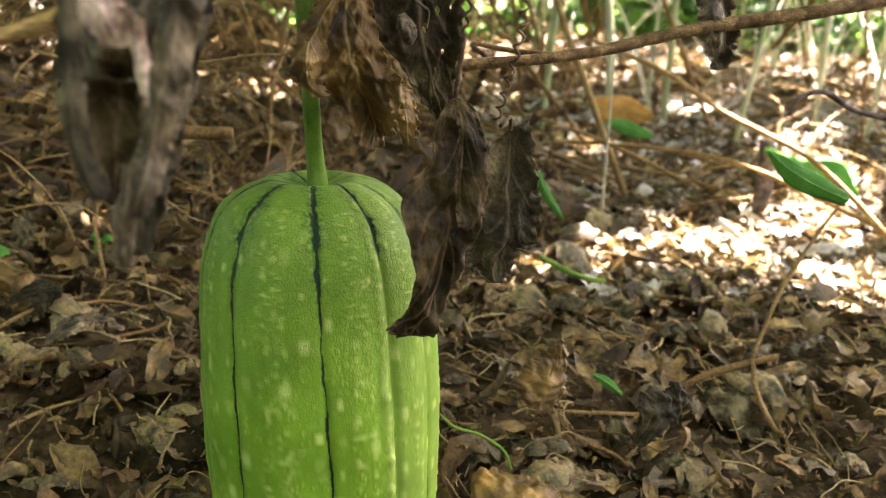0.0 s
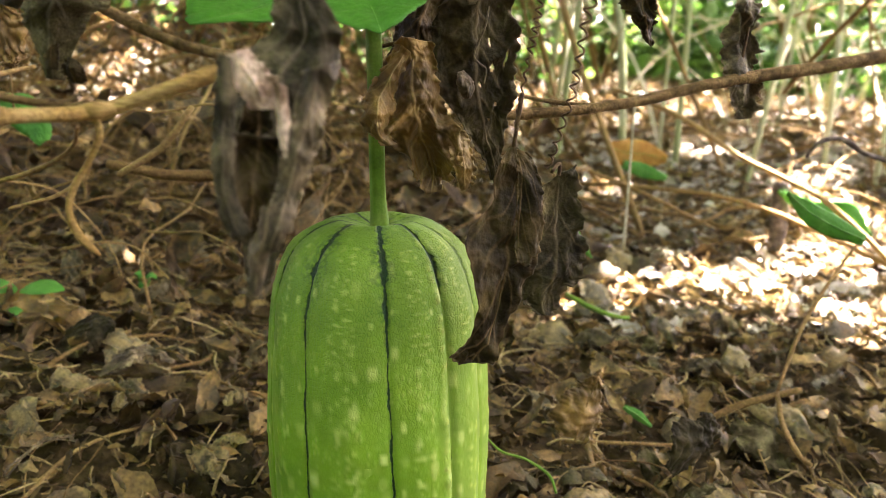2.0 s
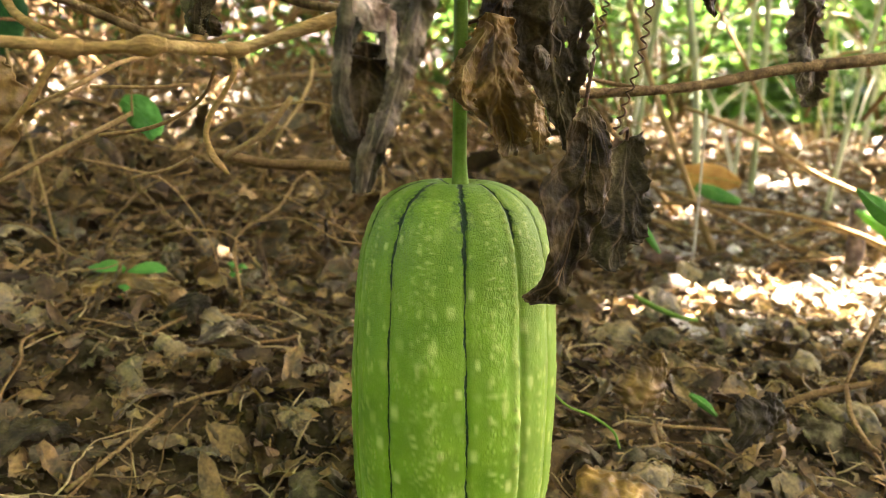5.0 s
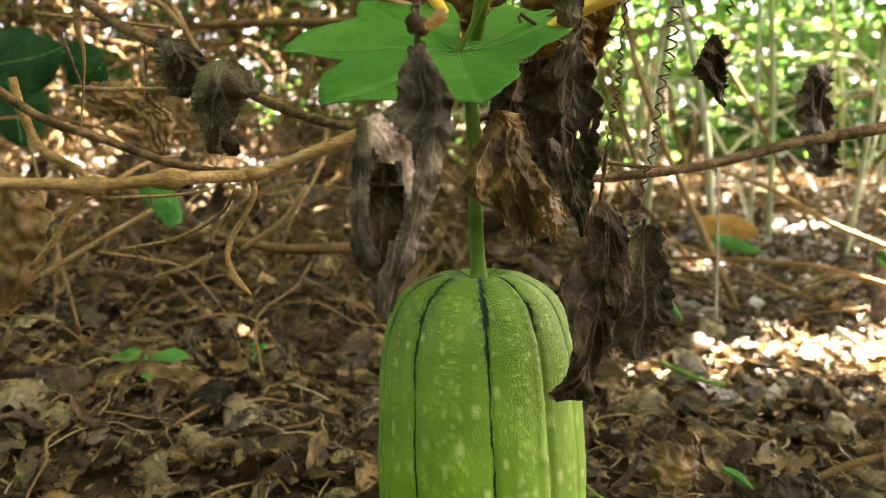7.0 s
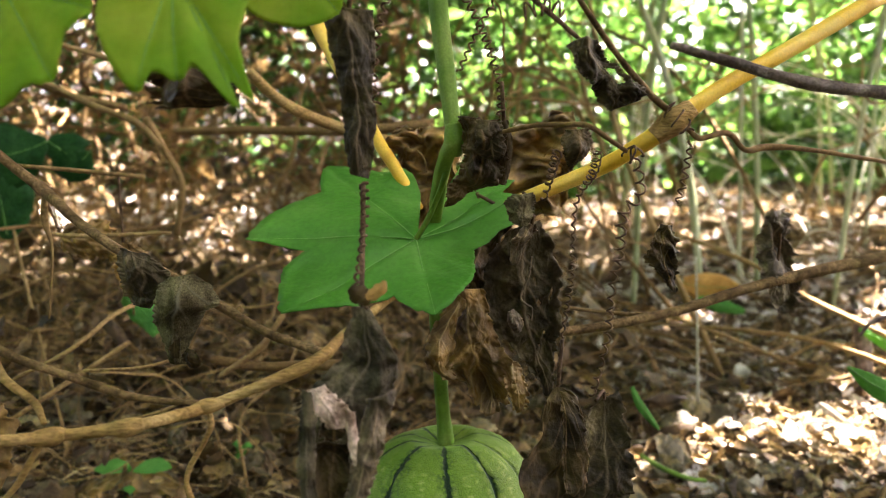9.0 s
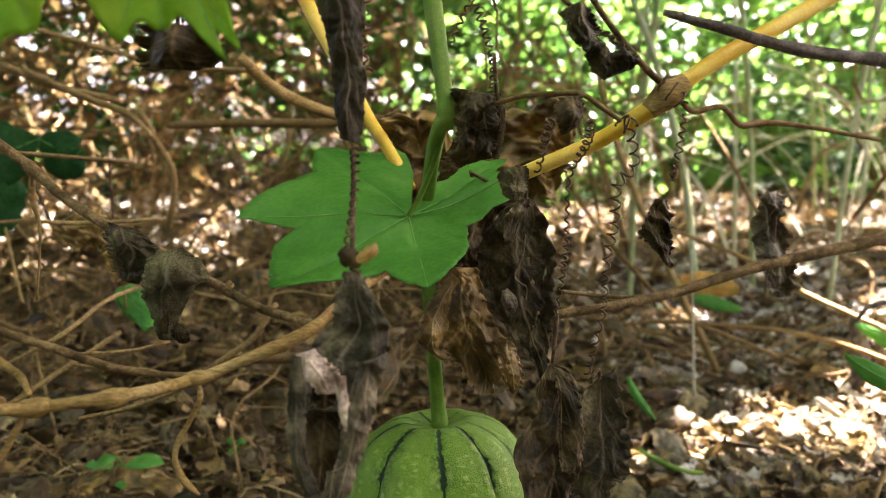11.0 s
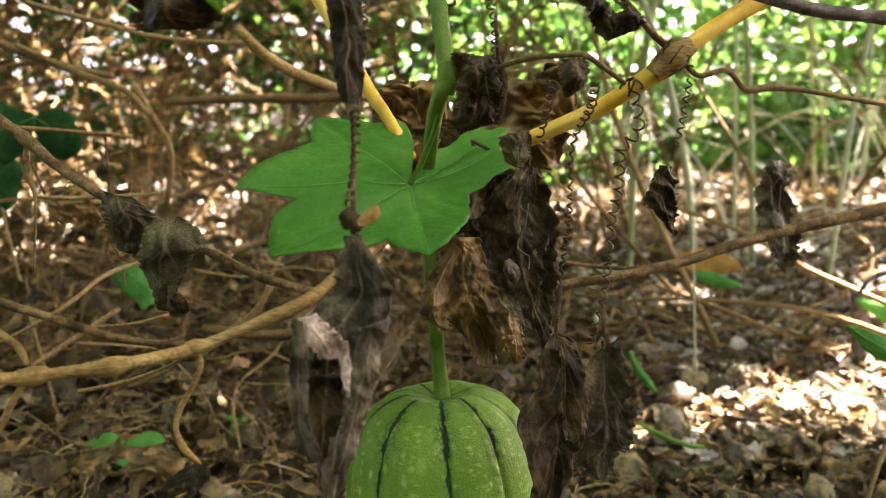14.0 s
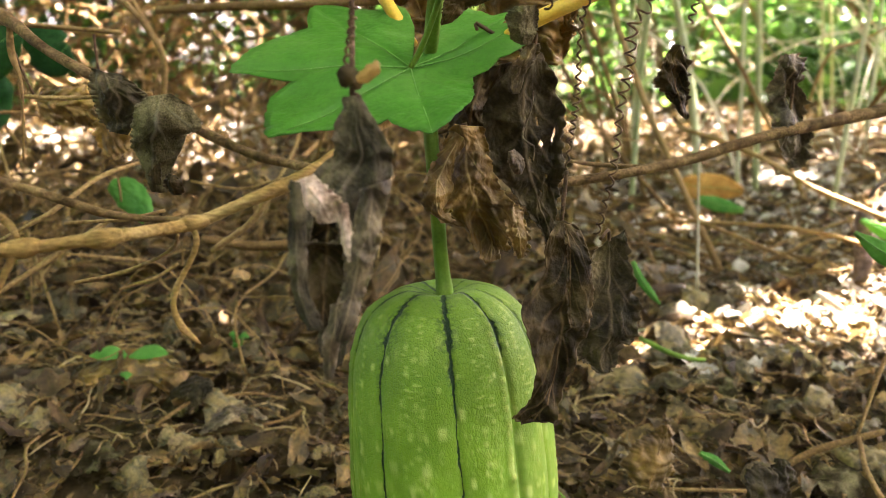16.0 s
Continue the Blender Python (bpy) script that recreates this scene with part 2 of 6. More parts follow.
def gourd_material():
    m = bpy.data.materials.new("gourd_skin")
    m.use_nodes = True
    nt = m.node_tree
    n, ln = nt.nodes, nt.links.new
    b = n["Principled BSDF"]

    def math_node(op, a, c=None, clamp=False):
        k = n.new("ShaderNodeMath")
        k.operation, k.use_clamp = op, clamp
        for i, v in enumerate((a, c)):
            if v is None:
                continue
            if isinstance(v, (int, float)):
                k.inputs[i].default_value = v
            else:
                ln(v, k.inputs[i])
        return k.outputs[0]

    def ranged(v, a, c, lo=0.0, hi=1.0):
        k = n.new("ShaderNodeMapRange")
        for i, val in enumerate((a, c, lo, hi)):
            k.inputs[i + 1].default_value = val
        ln(v, k.inputs[0])
        return k.outputs[0]

    def mixed(fac, a, c):
        k = n.new("ShaderNodeMix")
        k.data_type = "RGBA"
        ln(fac, k.inputs[0])
        for i, v in ((6, a), (7, c)):
            if isinstance(v, tuple):
                k.inputs[i].default_value = (*v, 1)
            else:
                ln(v, k.inputs[i])
        return k.outputs[2]

    tc = n.new("ShaderNodeTexCoord").outputs["Object"]
    q, v = n.new("ShaderNodeAttribute"), n.new("ShaderNodeAttribute")
    q.attribute_name, v.attribute_name = "rib", "down"
    wob = n.new("ShaderNodeTexNoise")
    wob.inputs["Scale"].default_value, wob.inputs["Detail"].default_value = 90, 3
    ln(tc, wob.inputs["Vector"])
    d = math_node("ADD", q.outputs["Fac"], math_node("MULTIPLY", math_node("SUBTRACT", wob.outputs[0], 0.5), 0.09))
    d = math_node("ABSOLUTE", math_node("SUBTRACT", math_node("FRACT", math_node("ADD", d, 0.5)), 0.5))
    top = ranged(v.outputs["Fac"], 0.0, 0.2, 1.0, 0.0)
    width = math_node("ADD", 0.018, math_node("MULTIPLY", top, 0.08))
    brk = n.new("ShaderNodeTexNoise")
    brk.inputs["Scale"].default_value = 160
    ln(tc, brk.inputs["Vector"])
    width = math_node("MULTIPLY", width, ranged(brk.outputs[0], 0.32, 0.62, 0.3, 1.25))
    line = math_node("SUBTRACT", 1.0, math_node("DIVIDE", d, width), True)
    ik = n.new("ShaderNodeAttribute")
    ik.attribute_name = "ink"
    feather = n.new("ShaderNodeTexNoise")
    feather.inputs["Scale"].default_value, feather.inputs["Detail"].default_value = 520, 2
    ln(tc, feather.inputs["Vector"])
    line = math_node("MULTIPLY", math_node("ADD", line, math_node("SUBTRACT", feather.outputs[0], 0.5)), 2.2, True)
    line = math_node("MULTIPLY", math_node("MULTIPLY", line, math_node("GREATER_THAN", width, d)), ik.outputs["Fac"], True)
    # pale spots, larger along the ribs, and a fine pale net near the top
    mp = n.new("ShaderNodeMapping")
    mp.inputs["Scale"].default_value = (1, 1, 0.55)
    ln(tc, mp.inputs[0])
    sp = n.new("ShaderNodeTexVoronoi")
    sp.inputs["Scale"].default_value = 130
    ln(mp.outputs[0], sp.inputs["Vector"])
    keep = math_node("GREATER_THAN", sp.outputs["Color"], 0.38)
    spots = math_node("MULTIPLY", ranged(sp.outputs["Distance"], 0.2, 0.36, 1.0, 0.0), keep)
    sp2 = n.new("ShaderNodeTexVoronoi")
    sp2.inputs["Scale"].default_value = 420
    ln(mp.outputs[0], sp2.inputs["Vector"])
    mask = n.new("ShaderNodeTexNoise")
    mask.inputs["Scale"].default_value = 45
    ln(tc, mask.inputs["Vector"])
    fine = math_node("MULTIPLY", ranged(sp2.outputs["Distance"], 0.1, 0.5, 1.0, 0.0), ranged(mask.outputs[0], 0.45, 0.62))
    net = n.new("ShaderNodeTexVoronoi")
    net.feature = "DISTANCE_TO_EDGE"
    net.inputs["Scale"].default_value = 820
    ln(mp.outputs[0], net.inputs["Vector"])
    crack = math_node("MULTIPLY", ranged(net.outputs["Distance"], 0.0, 0.14, 1.0, 0.0), ranged(v.outputs["Fac"], 0.04, 0.45, 1.0, 0.06))
    cell = math_node("MULTIPLY", ranged(net.outputs["Distance"], 0.06, 0.35), ranged(v.outputs["Fac"], 0.05, 0.6, 0.15, 0.05))
    base = n.new("ShaderNodeValToRGB")
    base.color_ramp.elements[0].color, base.color_ramp.elements[1].color = (0.080, 0.168, 0.005, 1), (0.142, 0.258, 0.012, 1)
    ln(ranged(mask.outputs[0], 0.3, 0.7), base.inputs[0])
    pale = math_node("MAXIMUM", math_node("MULTIPLY", spots, ranged(brk.outputs[0], 0.35, 0.65, 0.05, 0.3)), math_node("MULTIPLY", fine, 0.3))
    pale = math_node("MAXIMUM", pale, cell)
    # pale skin marks, plus the light on the right flank painted in
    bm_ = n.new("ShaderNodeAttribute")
    bm_.attribute_name = "pale_lit"
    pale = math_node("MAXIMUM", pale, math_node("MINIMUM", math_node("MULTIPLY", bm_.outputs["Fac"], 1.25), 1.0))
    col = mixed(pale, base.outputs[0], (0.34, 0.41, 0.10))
    # the skin's fine dark crackle, dense and broken beside the stripes near the stalk
    beside = math_node("MULTIPLY", math_node("SUBTRACT", 1.0, math_node("DIVIDE", d, math_node("MULTIPLY", width, 4.2)), True), math_node("MULTIPLY", ranged(feather.outputs[0], 0.46, 0.56), ik.outputs["Fac"]))
    beside = math_node("MULTIPLY", beside, ranged(v.outputs["Fac"], 0.02, 0.3, 1.0, 0.25))
    col = mixed(math_node("MULTIPLY", crack, 0.24), col, (0.040, 0.095, 0.010))
    col = mixed(math_node("MULTIPLY", math_node("MAXIMUM", beside, math_node("MULTIPLY", crack, beside)), 0.8), col, (0.014, 0.046, 0.010))
    col = mixed(line, col, (0.009, 0.030, 0.008))
    ln(col, b.inputs["Base Color"])
    b.inputs["Roughness"].default_value, b.inputs["Specular IOR Level"].default_value = 0.5, 0.22
    b.inputs["Subsurface Weight"].default_value, b.inputs["Subsurface Scale"].default_value = 0.05, 0.003
    bp = n.new("ShaderNodeBump")
    bp.inputs["Strength"].default_value, bp.inputs["Distance"].default_value = 0.9, 0.0015
    ln(math_node("ADD", math_node("SUBTRACT", math_node("ADD", math_node("MULTIPLY", spots, 0.08), math_node("MULTIPLY", fine, 0.22)), math_node("MULTIPLY", line, 0.9)), math_node("SUBTRACT", math_node("MULTIPLY", mask.outputs[0], 0.6), math_node("MULTIPLY", crack, 0.25))), bp.inputs["Height"])
    ln(bp.outputs[0], b.inputs["Normal"])
    return m


M_GOURD = gourd_material()

# ---- builders ----


def ground_z(x, y):
    """Height of the forest floor."""
    s = min(1.0, max(0.0, (y + 0.04) / 0.2))
    z = -0.004 + 0.024 * s * s * (3 - 2 * s)
    z += 0.05 * min(1.0, max(0.0, (-x - 0.06) / 0.3)) * min(1.0, max(0.0, (y + 0.1) / 0.35))
    z += 0.012 * noise.noise((x * 4, y * 4, 0)) * min(1.0, math.hypot(x, y) / 0.3)
    far = max(0.0, math.hypot(x, y) - 1.5)
    return z + 0.05 * min(far, 6) * (noise.noise((x * 0.35, y * 0.35, 3)) * 0.6 + 0.95 * min(1.0, max(0.0, (0.1 - x) / 0.6)) - 0.02)


def mesh_of(name, verts, faces, material, smooth=True):
    me = bpy.data.meshes.new(name)
    me.from_pydata([tuple(v) for v in verts], [], faces)
    me.materials.append(material)
    if smooth:
        me.polygons.foreach_set("use_smooth", [True] * len(me.polygons))
    me.update()
    return me


def base_of(parent):
    while parent.parent:
        parent = parent.parent
    return parent.location


def thing(name, at, label, category, group="", kind=""):
    ob = new(name)
    ob.location = at
    ob.empty_display_size = 0.01
    return tagged(ob, label, category, group, kind)


def part(name, shape, material, parent, label=""):
    """One mesh under a thing or a part; the shape is given in world metres."""
    verts, faces = shape
    o = base_of(parent)
    ob = new(name, mesh_of(name, [Vector(v) - o for v in verts], faces, material))
    ob.parent = parent
    return tagged(ob, label)


def curve(pts, steps=6):
    """Catmull-Rom through points of any width."""
    p = [np.array(v, float) for v in pts]
    p = [2 * p[0] - p[1]] + p + [2 * p[-1] - p[-2]]
    out = []
    for i in range(1, len(p) - 2):
        a, b, c, d = p[i - 1 : i + 3]
        for k in range(steps):
            t = k / steps
            out.append(0.5 * (2 * b + (c - a) * t + (2 * a - 5 * b + 4 * c - d) * t * t + (3 * b - a - 3 * c + d) * t**3))
    out.append(p[-2])
    return out


def tube(pts, segs=10, knots=0.0, seed=0, steps=6, ridged=0.0, smooth=True):
    """A stem along points (x, y, z, radius), with slight swellings."""
    path = curve(pts, steps) if smooth else [np.array(p, float) for p in pts]
    verts, faces = [], []
    up = np.array([0.3, 0.2, 0.93])
    n = len(path)
    for i, p in enumerate(path):
        t = path[min(i + 1, n - 1)][:3] - path[max(i - 1, 0)][:3]
        t = t / (np.linalg.norm(t) + 1e-9)
        a = np.cross(up, t)
        if np.linalg.norm(a) < 0.05:
            a = np.cross((1, 0, 0), t)
        a = a / np.linalg.norm(a)
        up = np.cross(t, a)
        r = max(p[3], 1e-4)
        for k in range(segs):
            w = 2 * math.pi * k / segs
            rr = r * (1 + ridged * math.cos(5 * w))
            if knots:
                rr *= 1 + knots * noise.noise((p[0] * 90 + seed, p[1] * 90 + 3 * math.cos(w) * 0.5, p[2] * 90 + math.sin(w)))
            verts.append(p[:3] + rr * (math.cos(w) * a + math.sin(w) * up))
    for i in range(n - 1):
        for k in range(segs):
            b, c = i * segs + k, i * segs + (k + 1) % segs
            faces.append((b, c, c + segs, b + segs))
    faces.append(tuple(range(segs))[::-1])
    faces.append(tuple(range((n - 1) * segs, n * segs)))
    return verts, faces


def coil(pts, wire=0.00055, pitch=0.0045, seed=0):
    """A springy tendril wound round points (x, y, z, coil radius)."""
    rnd = random.Random(seed)
    path = curve(pts, 10)
    out, turn = [], rnd.random() * 6
    for a, b in zip(path[:-1], path[1:]):
        d = b[:3] - a[:3]
        length = np.linalg.norm(d)
        t = d / (length + 1e-9)
        u = np.cross(t, (0.2, 0.9, 0.1))
        u = u / (np.linalg.norm(u) + 1e-9)
        w = np.cross(t, u)
        k = max(2, int(length / pitch * 9))
        for j in range(k):
            p = a[:3] + d * j / k
            turn += 2 * math.pi * length / k / pitch * (1 + 0.35 * noise.noise(p * 60))
            r = a[3] * (0.75 + 0.5 * noise.noise(p * 40 + 7))
            out.append((*(p + r * (math.cos(turn) * u + math.sin(turn) * w)), wire))
    return tube(out, 5, steps=1, smooth=False)


def blade(spine, seed=0, nu=90, nv=36, curl=1.6, fold=0.0, crumple=0.004, ragged=0.35, holes=(), face=(0.05, -1, 0.1), bite=0.0, pleats=0.0, crisp=0.45, quilting=0.35, lump=0.8):
    """A leaf along points (x, y, z, width): curled across, pleated lengthwise, crumpled, with a torn edge."""
    path = curve(spine, max(2, nu // (len(spine) - 1)))
    n = len(path)
    face = Vector(face).normalized()
    grid = []
    for i, p in enumerate(path):
        u = i / (n - 1)
        t = Vector(path[min(i + 1, n - 1)][:3] - path[max(i - 1, 0)][:3]).normalized()
        side = t.cross(face).normalized()
        out = side.cross(t).normalized()
        row = []
        p = [float(v) for v in p]
        small = min(1.0, p[3] / 0.012)
        for j in range(nv + 1):
            s = 2 * j / nv - 1
            e = 2 if s > 0 else -2
            torn = noise.noise((u * 5, e + seed * 3.7, 0.5)) + 0.45 * noise.noise((u * 17, e + seed, 7)) + 0.3 * noise.noise((u * 43, e + seed, 3))
            w = p[3] / 2 * (1 + ragged * torn * abs(s))
            c = curl * (0.8 + 0.6 * noise.noise((u * 2.5, seed, s)))
            x = w * math.sin(c * s) / max(math.sin(min(c, 1.5)), 0.3)
            z = -w * (1 - math.cos(c * s)) / max(c, 0.2) + fold * abs(s) * w
            at = Vector(p[:3]) + side * x + out * z
            if crumple > 0:
                ph = s * 2.6 * math.pi * 0.5 + seed * 1.7 + 2.2 * noise.noise((u * 2.2, seed, 1))
                z2 = pleats * w * (0.5 - abs(math.sin(ph))) * min(1, 3 * u + 0.2)
                a = at * 48 + Vector((seed * 5.1, 0, 0))
                wave = Vector((noise.noise(a), noise.noise(a + Vector((9, 0, 0))), noise.noise(a + Vector((0, 9, 0)))))
                a = Vector((s * 2.4, u * 5, seed * 1.3))
                crease = 0.3 - 1.1 * abs(noise.noise(a))
                a = at * 110 + Vector((seed, 0, 0))
                crease += crisp * (0.5 - 2.2 * abs(noise.noise(a)))
                a = at * 260
                fine = 0.22 * noise.noise(a)
                fr = (u * 8 - abs(s) * 2.4 + 0.3 * noise.noise((u * 6, s * 2, seed))) % 1
                quilt = 0.5 * abs(math.sin(math.pi * fr)) + 0.35 * math.exp(-((s / 0.06) ** 2))
                edge = s * s * noise.noise((u * 14 + seed, e * 3, 2)) + 0.5 * s**4 * noise.noise((u * 36 + seed, e * 3, 5))
                at = at + crumple * small * (lump * wave + out * (crease + fine + 1.3 * edge + quilting * quilt) + side * 0.4 * edge) + out * z2
            row.append(at)
        grid.append(row)
    verts = [v for row in grid for v in row]
    faces = []
    for i in range(n - 1):
        for j in range(nv):
            u, s = (i + 0.5) / (n - 1), 2 * (j + 0.5) / nv - 1
            if any(((u - a) / c) ** 2 + ((s - b) / d) ** 2 < 1 + 0.5 * noise.noise((u * 30, s * 9, seed)) for a, b, c, d in holes):
                continue
            if bite and noise.noise((u * 16, s * 5, seed * 2.3)) > 1 - bite - 0.35 * abs(s):
                continue
            a = i * (nv + 1) + j
            faces.append((a, a + 1, a + nv + 2, a + nv + 1))
    return verts, faces


def withered_leaf(spine, material, label, seed, stalk=None, name="withered_leaf", group="withered leaves hanging on the vine", rib=True, **more):
    if name == "curled_leaf":
        spine = [(p[0], p[1], p[2] + 0.012, p[3]) for p in spine]
    top = Vector(spine[0][:3])
    ob = thing(name, top, label, "leaf", group)
    bl = part("blade", blade(spine, seed, **more), material, ob)
    sol = bl.modifiers.new("thick", "SOLIDIFY")
    sol.thickness, sol.offset = 0.0004, 0
    if rib:
        c = Vector((0, -0.0006, 0))
        part("midrib", tube([(*(Vector(p[:3]) + c), 0.0006 * (1 - 0.7 * i / len(spine))) for i, p in enumerate(spine)], 6), material, ob)
    if stalk:
        part("stalk", tube([(*p, 0.0009) for p in (*stalk, tuple(top))], 6), M_TENDRIL, ob)
    return ob


def creases(x, z, seed, freq, fine=1.0):
    """Relief of a dried, crumpled sheet: a few long folds, and crisp ridges that wander and fade."""
    rnd = random.Random(seed)
    h = 0.0
    for k in range(4):
        a, f = rnd.uniform(0, math.pi), freq * (0.16, 0.22, 0.3, 0.42)[k]
        v = (x * math.cos(a) + z * math.sin(a)) * f + rnd.random() + 0.5 * noise.noise((x * f * 1.3, z * f * 1.3, seed + k))
        h += 0.7 * (abs((v % 1) * 2 - 1) - 0.5) * max(0.0, 0.6 + noise.noise((x * f + 5 * k, z * f, seed)))
    wx, wz = x + 0.004 * noise.noise((x * 70, z * 70, seed + 3)), z + 0.004 * noise.noise((x * 70, z * 70, seed + 8))
    for f, amp in ((0.7, 1.0), (1.4, 0.65), (2.6, 0.42 * fine), (4.6, 0.24 * fine), (8.0, 0.12 * fine)):
        h += amp * (0.45 - 2.0 * abs(noise.noise((wx * freq * f, wz * freq * f * 0.8, seed + f))))
    return h


def tattered(rows, seed, nu=110, nv=54, mid=0.0, fold=0.0, belly=0.2, crumple=0.0035, freq=55, frill=0.0025, serrate=0.10, holes=(), bite=0.0, veins=5, rim=0.5, fine=0.5):
    """A dried leaf between two edges, rows of (left x, left z, right x, right z, y): folded, bulged, creased, with frilled edges, veins and tears."""
    path = curve(rows, max(2, nu // (len(rows) - 1)))
    n = len(path)
    verts, faces, vein = [], [], []
    for i, (xl, zl, xr, zr, y) in enumerate(path):
        u = i / (n - 1)
        w = math.hypot(xr - xl, zr - zl)
        small = min(1.0, w / 0.014)
        ends = min(1.0, 6 * u + 0.15, 6 * (1 - u) + 0.15)
        for j in range(nv + 1):
            q = 2 * j / nv - 1
            e = 3 if q > 0 else -3
            tooth = noise.noise((u * 11, e + seed * 1.7, 0.5)) + 0.6 * noise.noise((u * 31, e + seed, 7)) + 0.4 * noise.noise((u * 74, e + seed, 3))
            k = 0.5 + 0.5 * q * (1 + serrate * tooth * abs(q) ** 3)
            x, z = xl + (xr - xl) * k, zl + (zr - zl) * k
            c = q - mid - 0.10 * noise.noise((u * 3, seed, 4))
            out = belly * w * (1 - q * q) - fold * w * abs(c) * ends
            out += 1.35 * crumple * small * creases(x, z, seed, freq, fine)
            r = max(0.0, (abs(q) - 0.7) / 0.3) ** 1.5
            wave = noise.noise((u * 13 + seed, e, 2)) + 0.6 * noise.noise((u * 30 + seed, e, 5))
            out += frill * small * r * (0.35 + 1.6 * wave)
            x += 0.0012 * small * noise.noise((x * 130, z * 130, seed)) + 0.35 * frill * r * wave * (1 if q > 0 else -1)
            z += 0.0012 * small * noise.noise((x * 130, z * 130, seed + 9)) + 0.3 * frill * r * noise.noise((u * 26, e, seed))
            d = abs(((u * veins - abs(c) * 1.3 + 0.2 * noise.noise((u * 7, c * 3, seed)) + 0.5) % 1) - 0.5)
            line = max(math.exp(-((c / 0.045) ** 2)), 0.65 * math.exp(-((d / 0.055) ** 2)) * (1 - 0.6 * abs(q))) * ends
            line *= 0.35 + 0.8 * max(0.0, 0.5 + noise.noise((x * 90, z * 90, seed + 2)))
            out += 0.0007 * small * line
            vein.append(min(1.0, 0.75 * line + rim * r * max(0.0, 0.3 + noise.noise((x * 160, z * 160, seed + 4)))))
            verts.append((x, y - out, z))
    for i in range(n - 1):
        for j in range(nv):
            u, q = (i + 0.5) / (n - 1), 2 * (j + 0.5) / nv - 1
            if any(((u - a) / c) ** 2 + ((q - b) / d) ** 2 < 1 + 0.7 * noise.noise((u * 24, q * 7, seed)) for a, b, c, d in holes):
                continue
            if bite and noise.noise((u * 15, q * 6, seed * 2.3)) > 1 - bite - 0.3 * abs(q) ** 3:
                continue
            a = i * (nv + 1) + j
            faces.append((a, a + 1, a + nv + 2, a + nv + 1))
    return verts, faces, vein


def sheet(name, parent, rows, material, seed, label="", **more):
    """One piece of dried leaf as a part."""
    verts, faces, vein = tattered(rows, seed, **more)
    ob = part(name, (verts, faces), material, parent, label)
    ob.data.attributes.new("vein", "FLOAT", "POINT").data.foreach_set("value", vein)
    sol = ob.modifiers.new("thick", "SOLIDIFY")
    sol.thickness, sol.offset = 0.0004, 0
    return ob


def dried_leaf(rows, material, label, seed, stalk=(), **more):
    """A withered leaf hanging on the vine: blade and stalk."""
    r = rows[0]
    top = Vector(((r[0] + r[2]) / 2, r[4], (r[1] + r[3]) / 2))
    ob = thing("withered_leaf", top, label, "leaf", "withered leaves hanging on the vine")
    sheet("blade", ob, rows, material, seed, **more)
    if stalk:
        part("stalk", tube([(*p, 0.0009) for p in (*stalk, tuple(top))], 6), M_TENDRIL, ob)
    return ob


def lobed(centre, ax, ay, outline, seed=0, cup=0.006, bow=0.0, na=360, nr=16, soft=False):
    """A palmate leaf round the stalk's end; outline: (degrees from ay, length) of its tips and notches, in order."""
    centre, ax, ay = Vector(centre), Vector(ax).normalized(), Vector(ay).normalized()
    nz = ax.cross(ay).normalized()
    verts, faces = [centre.copy()], []
    degs, lens = zip(*sorted(outline))
    degs, lens = (degs[-1] - 360, *degs, degs[0] + 360), (lens[-1], *lens, lens[0])
    ribs = [(d, r) for k, (d, r) in enumerate(zip(degs, lens)) if 0 < k < len(degs) - 1 and r > lens[k - 1] and r > lens[k + 1]]
    if soft:
        degs, lens = zip(*[(float(a), float(b)) for a, b in curve(list(zip(degs, lens)), 5)])
    for k in range(na):
        deg = -180 + 360 * k / na
        rmax = float(np.interp(deg, degs, lens)) * (1 + 0.02 * noise.noise((deg * 0.3, seed, 5)) + 0.012 * noise.noise((deg * 0.9, seed, 1)))
        for i in range(1, nr + 1):
            r = rmax * i / nr
            x, y = r * math.sin(radians(deg)), r * math.cos(radians(deg))
            h = cup * noise.noise((x * 22 + seed, y * 22, 2)) * min(1, r / 0.02) + 0.0010 * noise.noise((x * 120, y * 120, seed)) * min(1, r / 0.01) + bow * (r / 0.07) ** 2
            for d, length in ribs:
                off = ((deg - d + 180) % 360 - 180)
                h += 0.0009 * math.exp(-((radians(off) * r / 0.0022) ** 2))
            verts.append(centre + ax * x + ay * y + nz * h)
    for k in range(na):
        a, b = 1 + k * nr, 1 + (k + 1) % na * nr
        faces.append((0, a, b))
        for i in range(nr - 1):
            faces.append((a + i, a + i + 1, b + i + 1, b + i))
    return verts, faces, ribs, (ax, ay, nz, degs, lens)


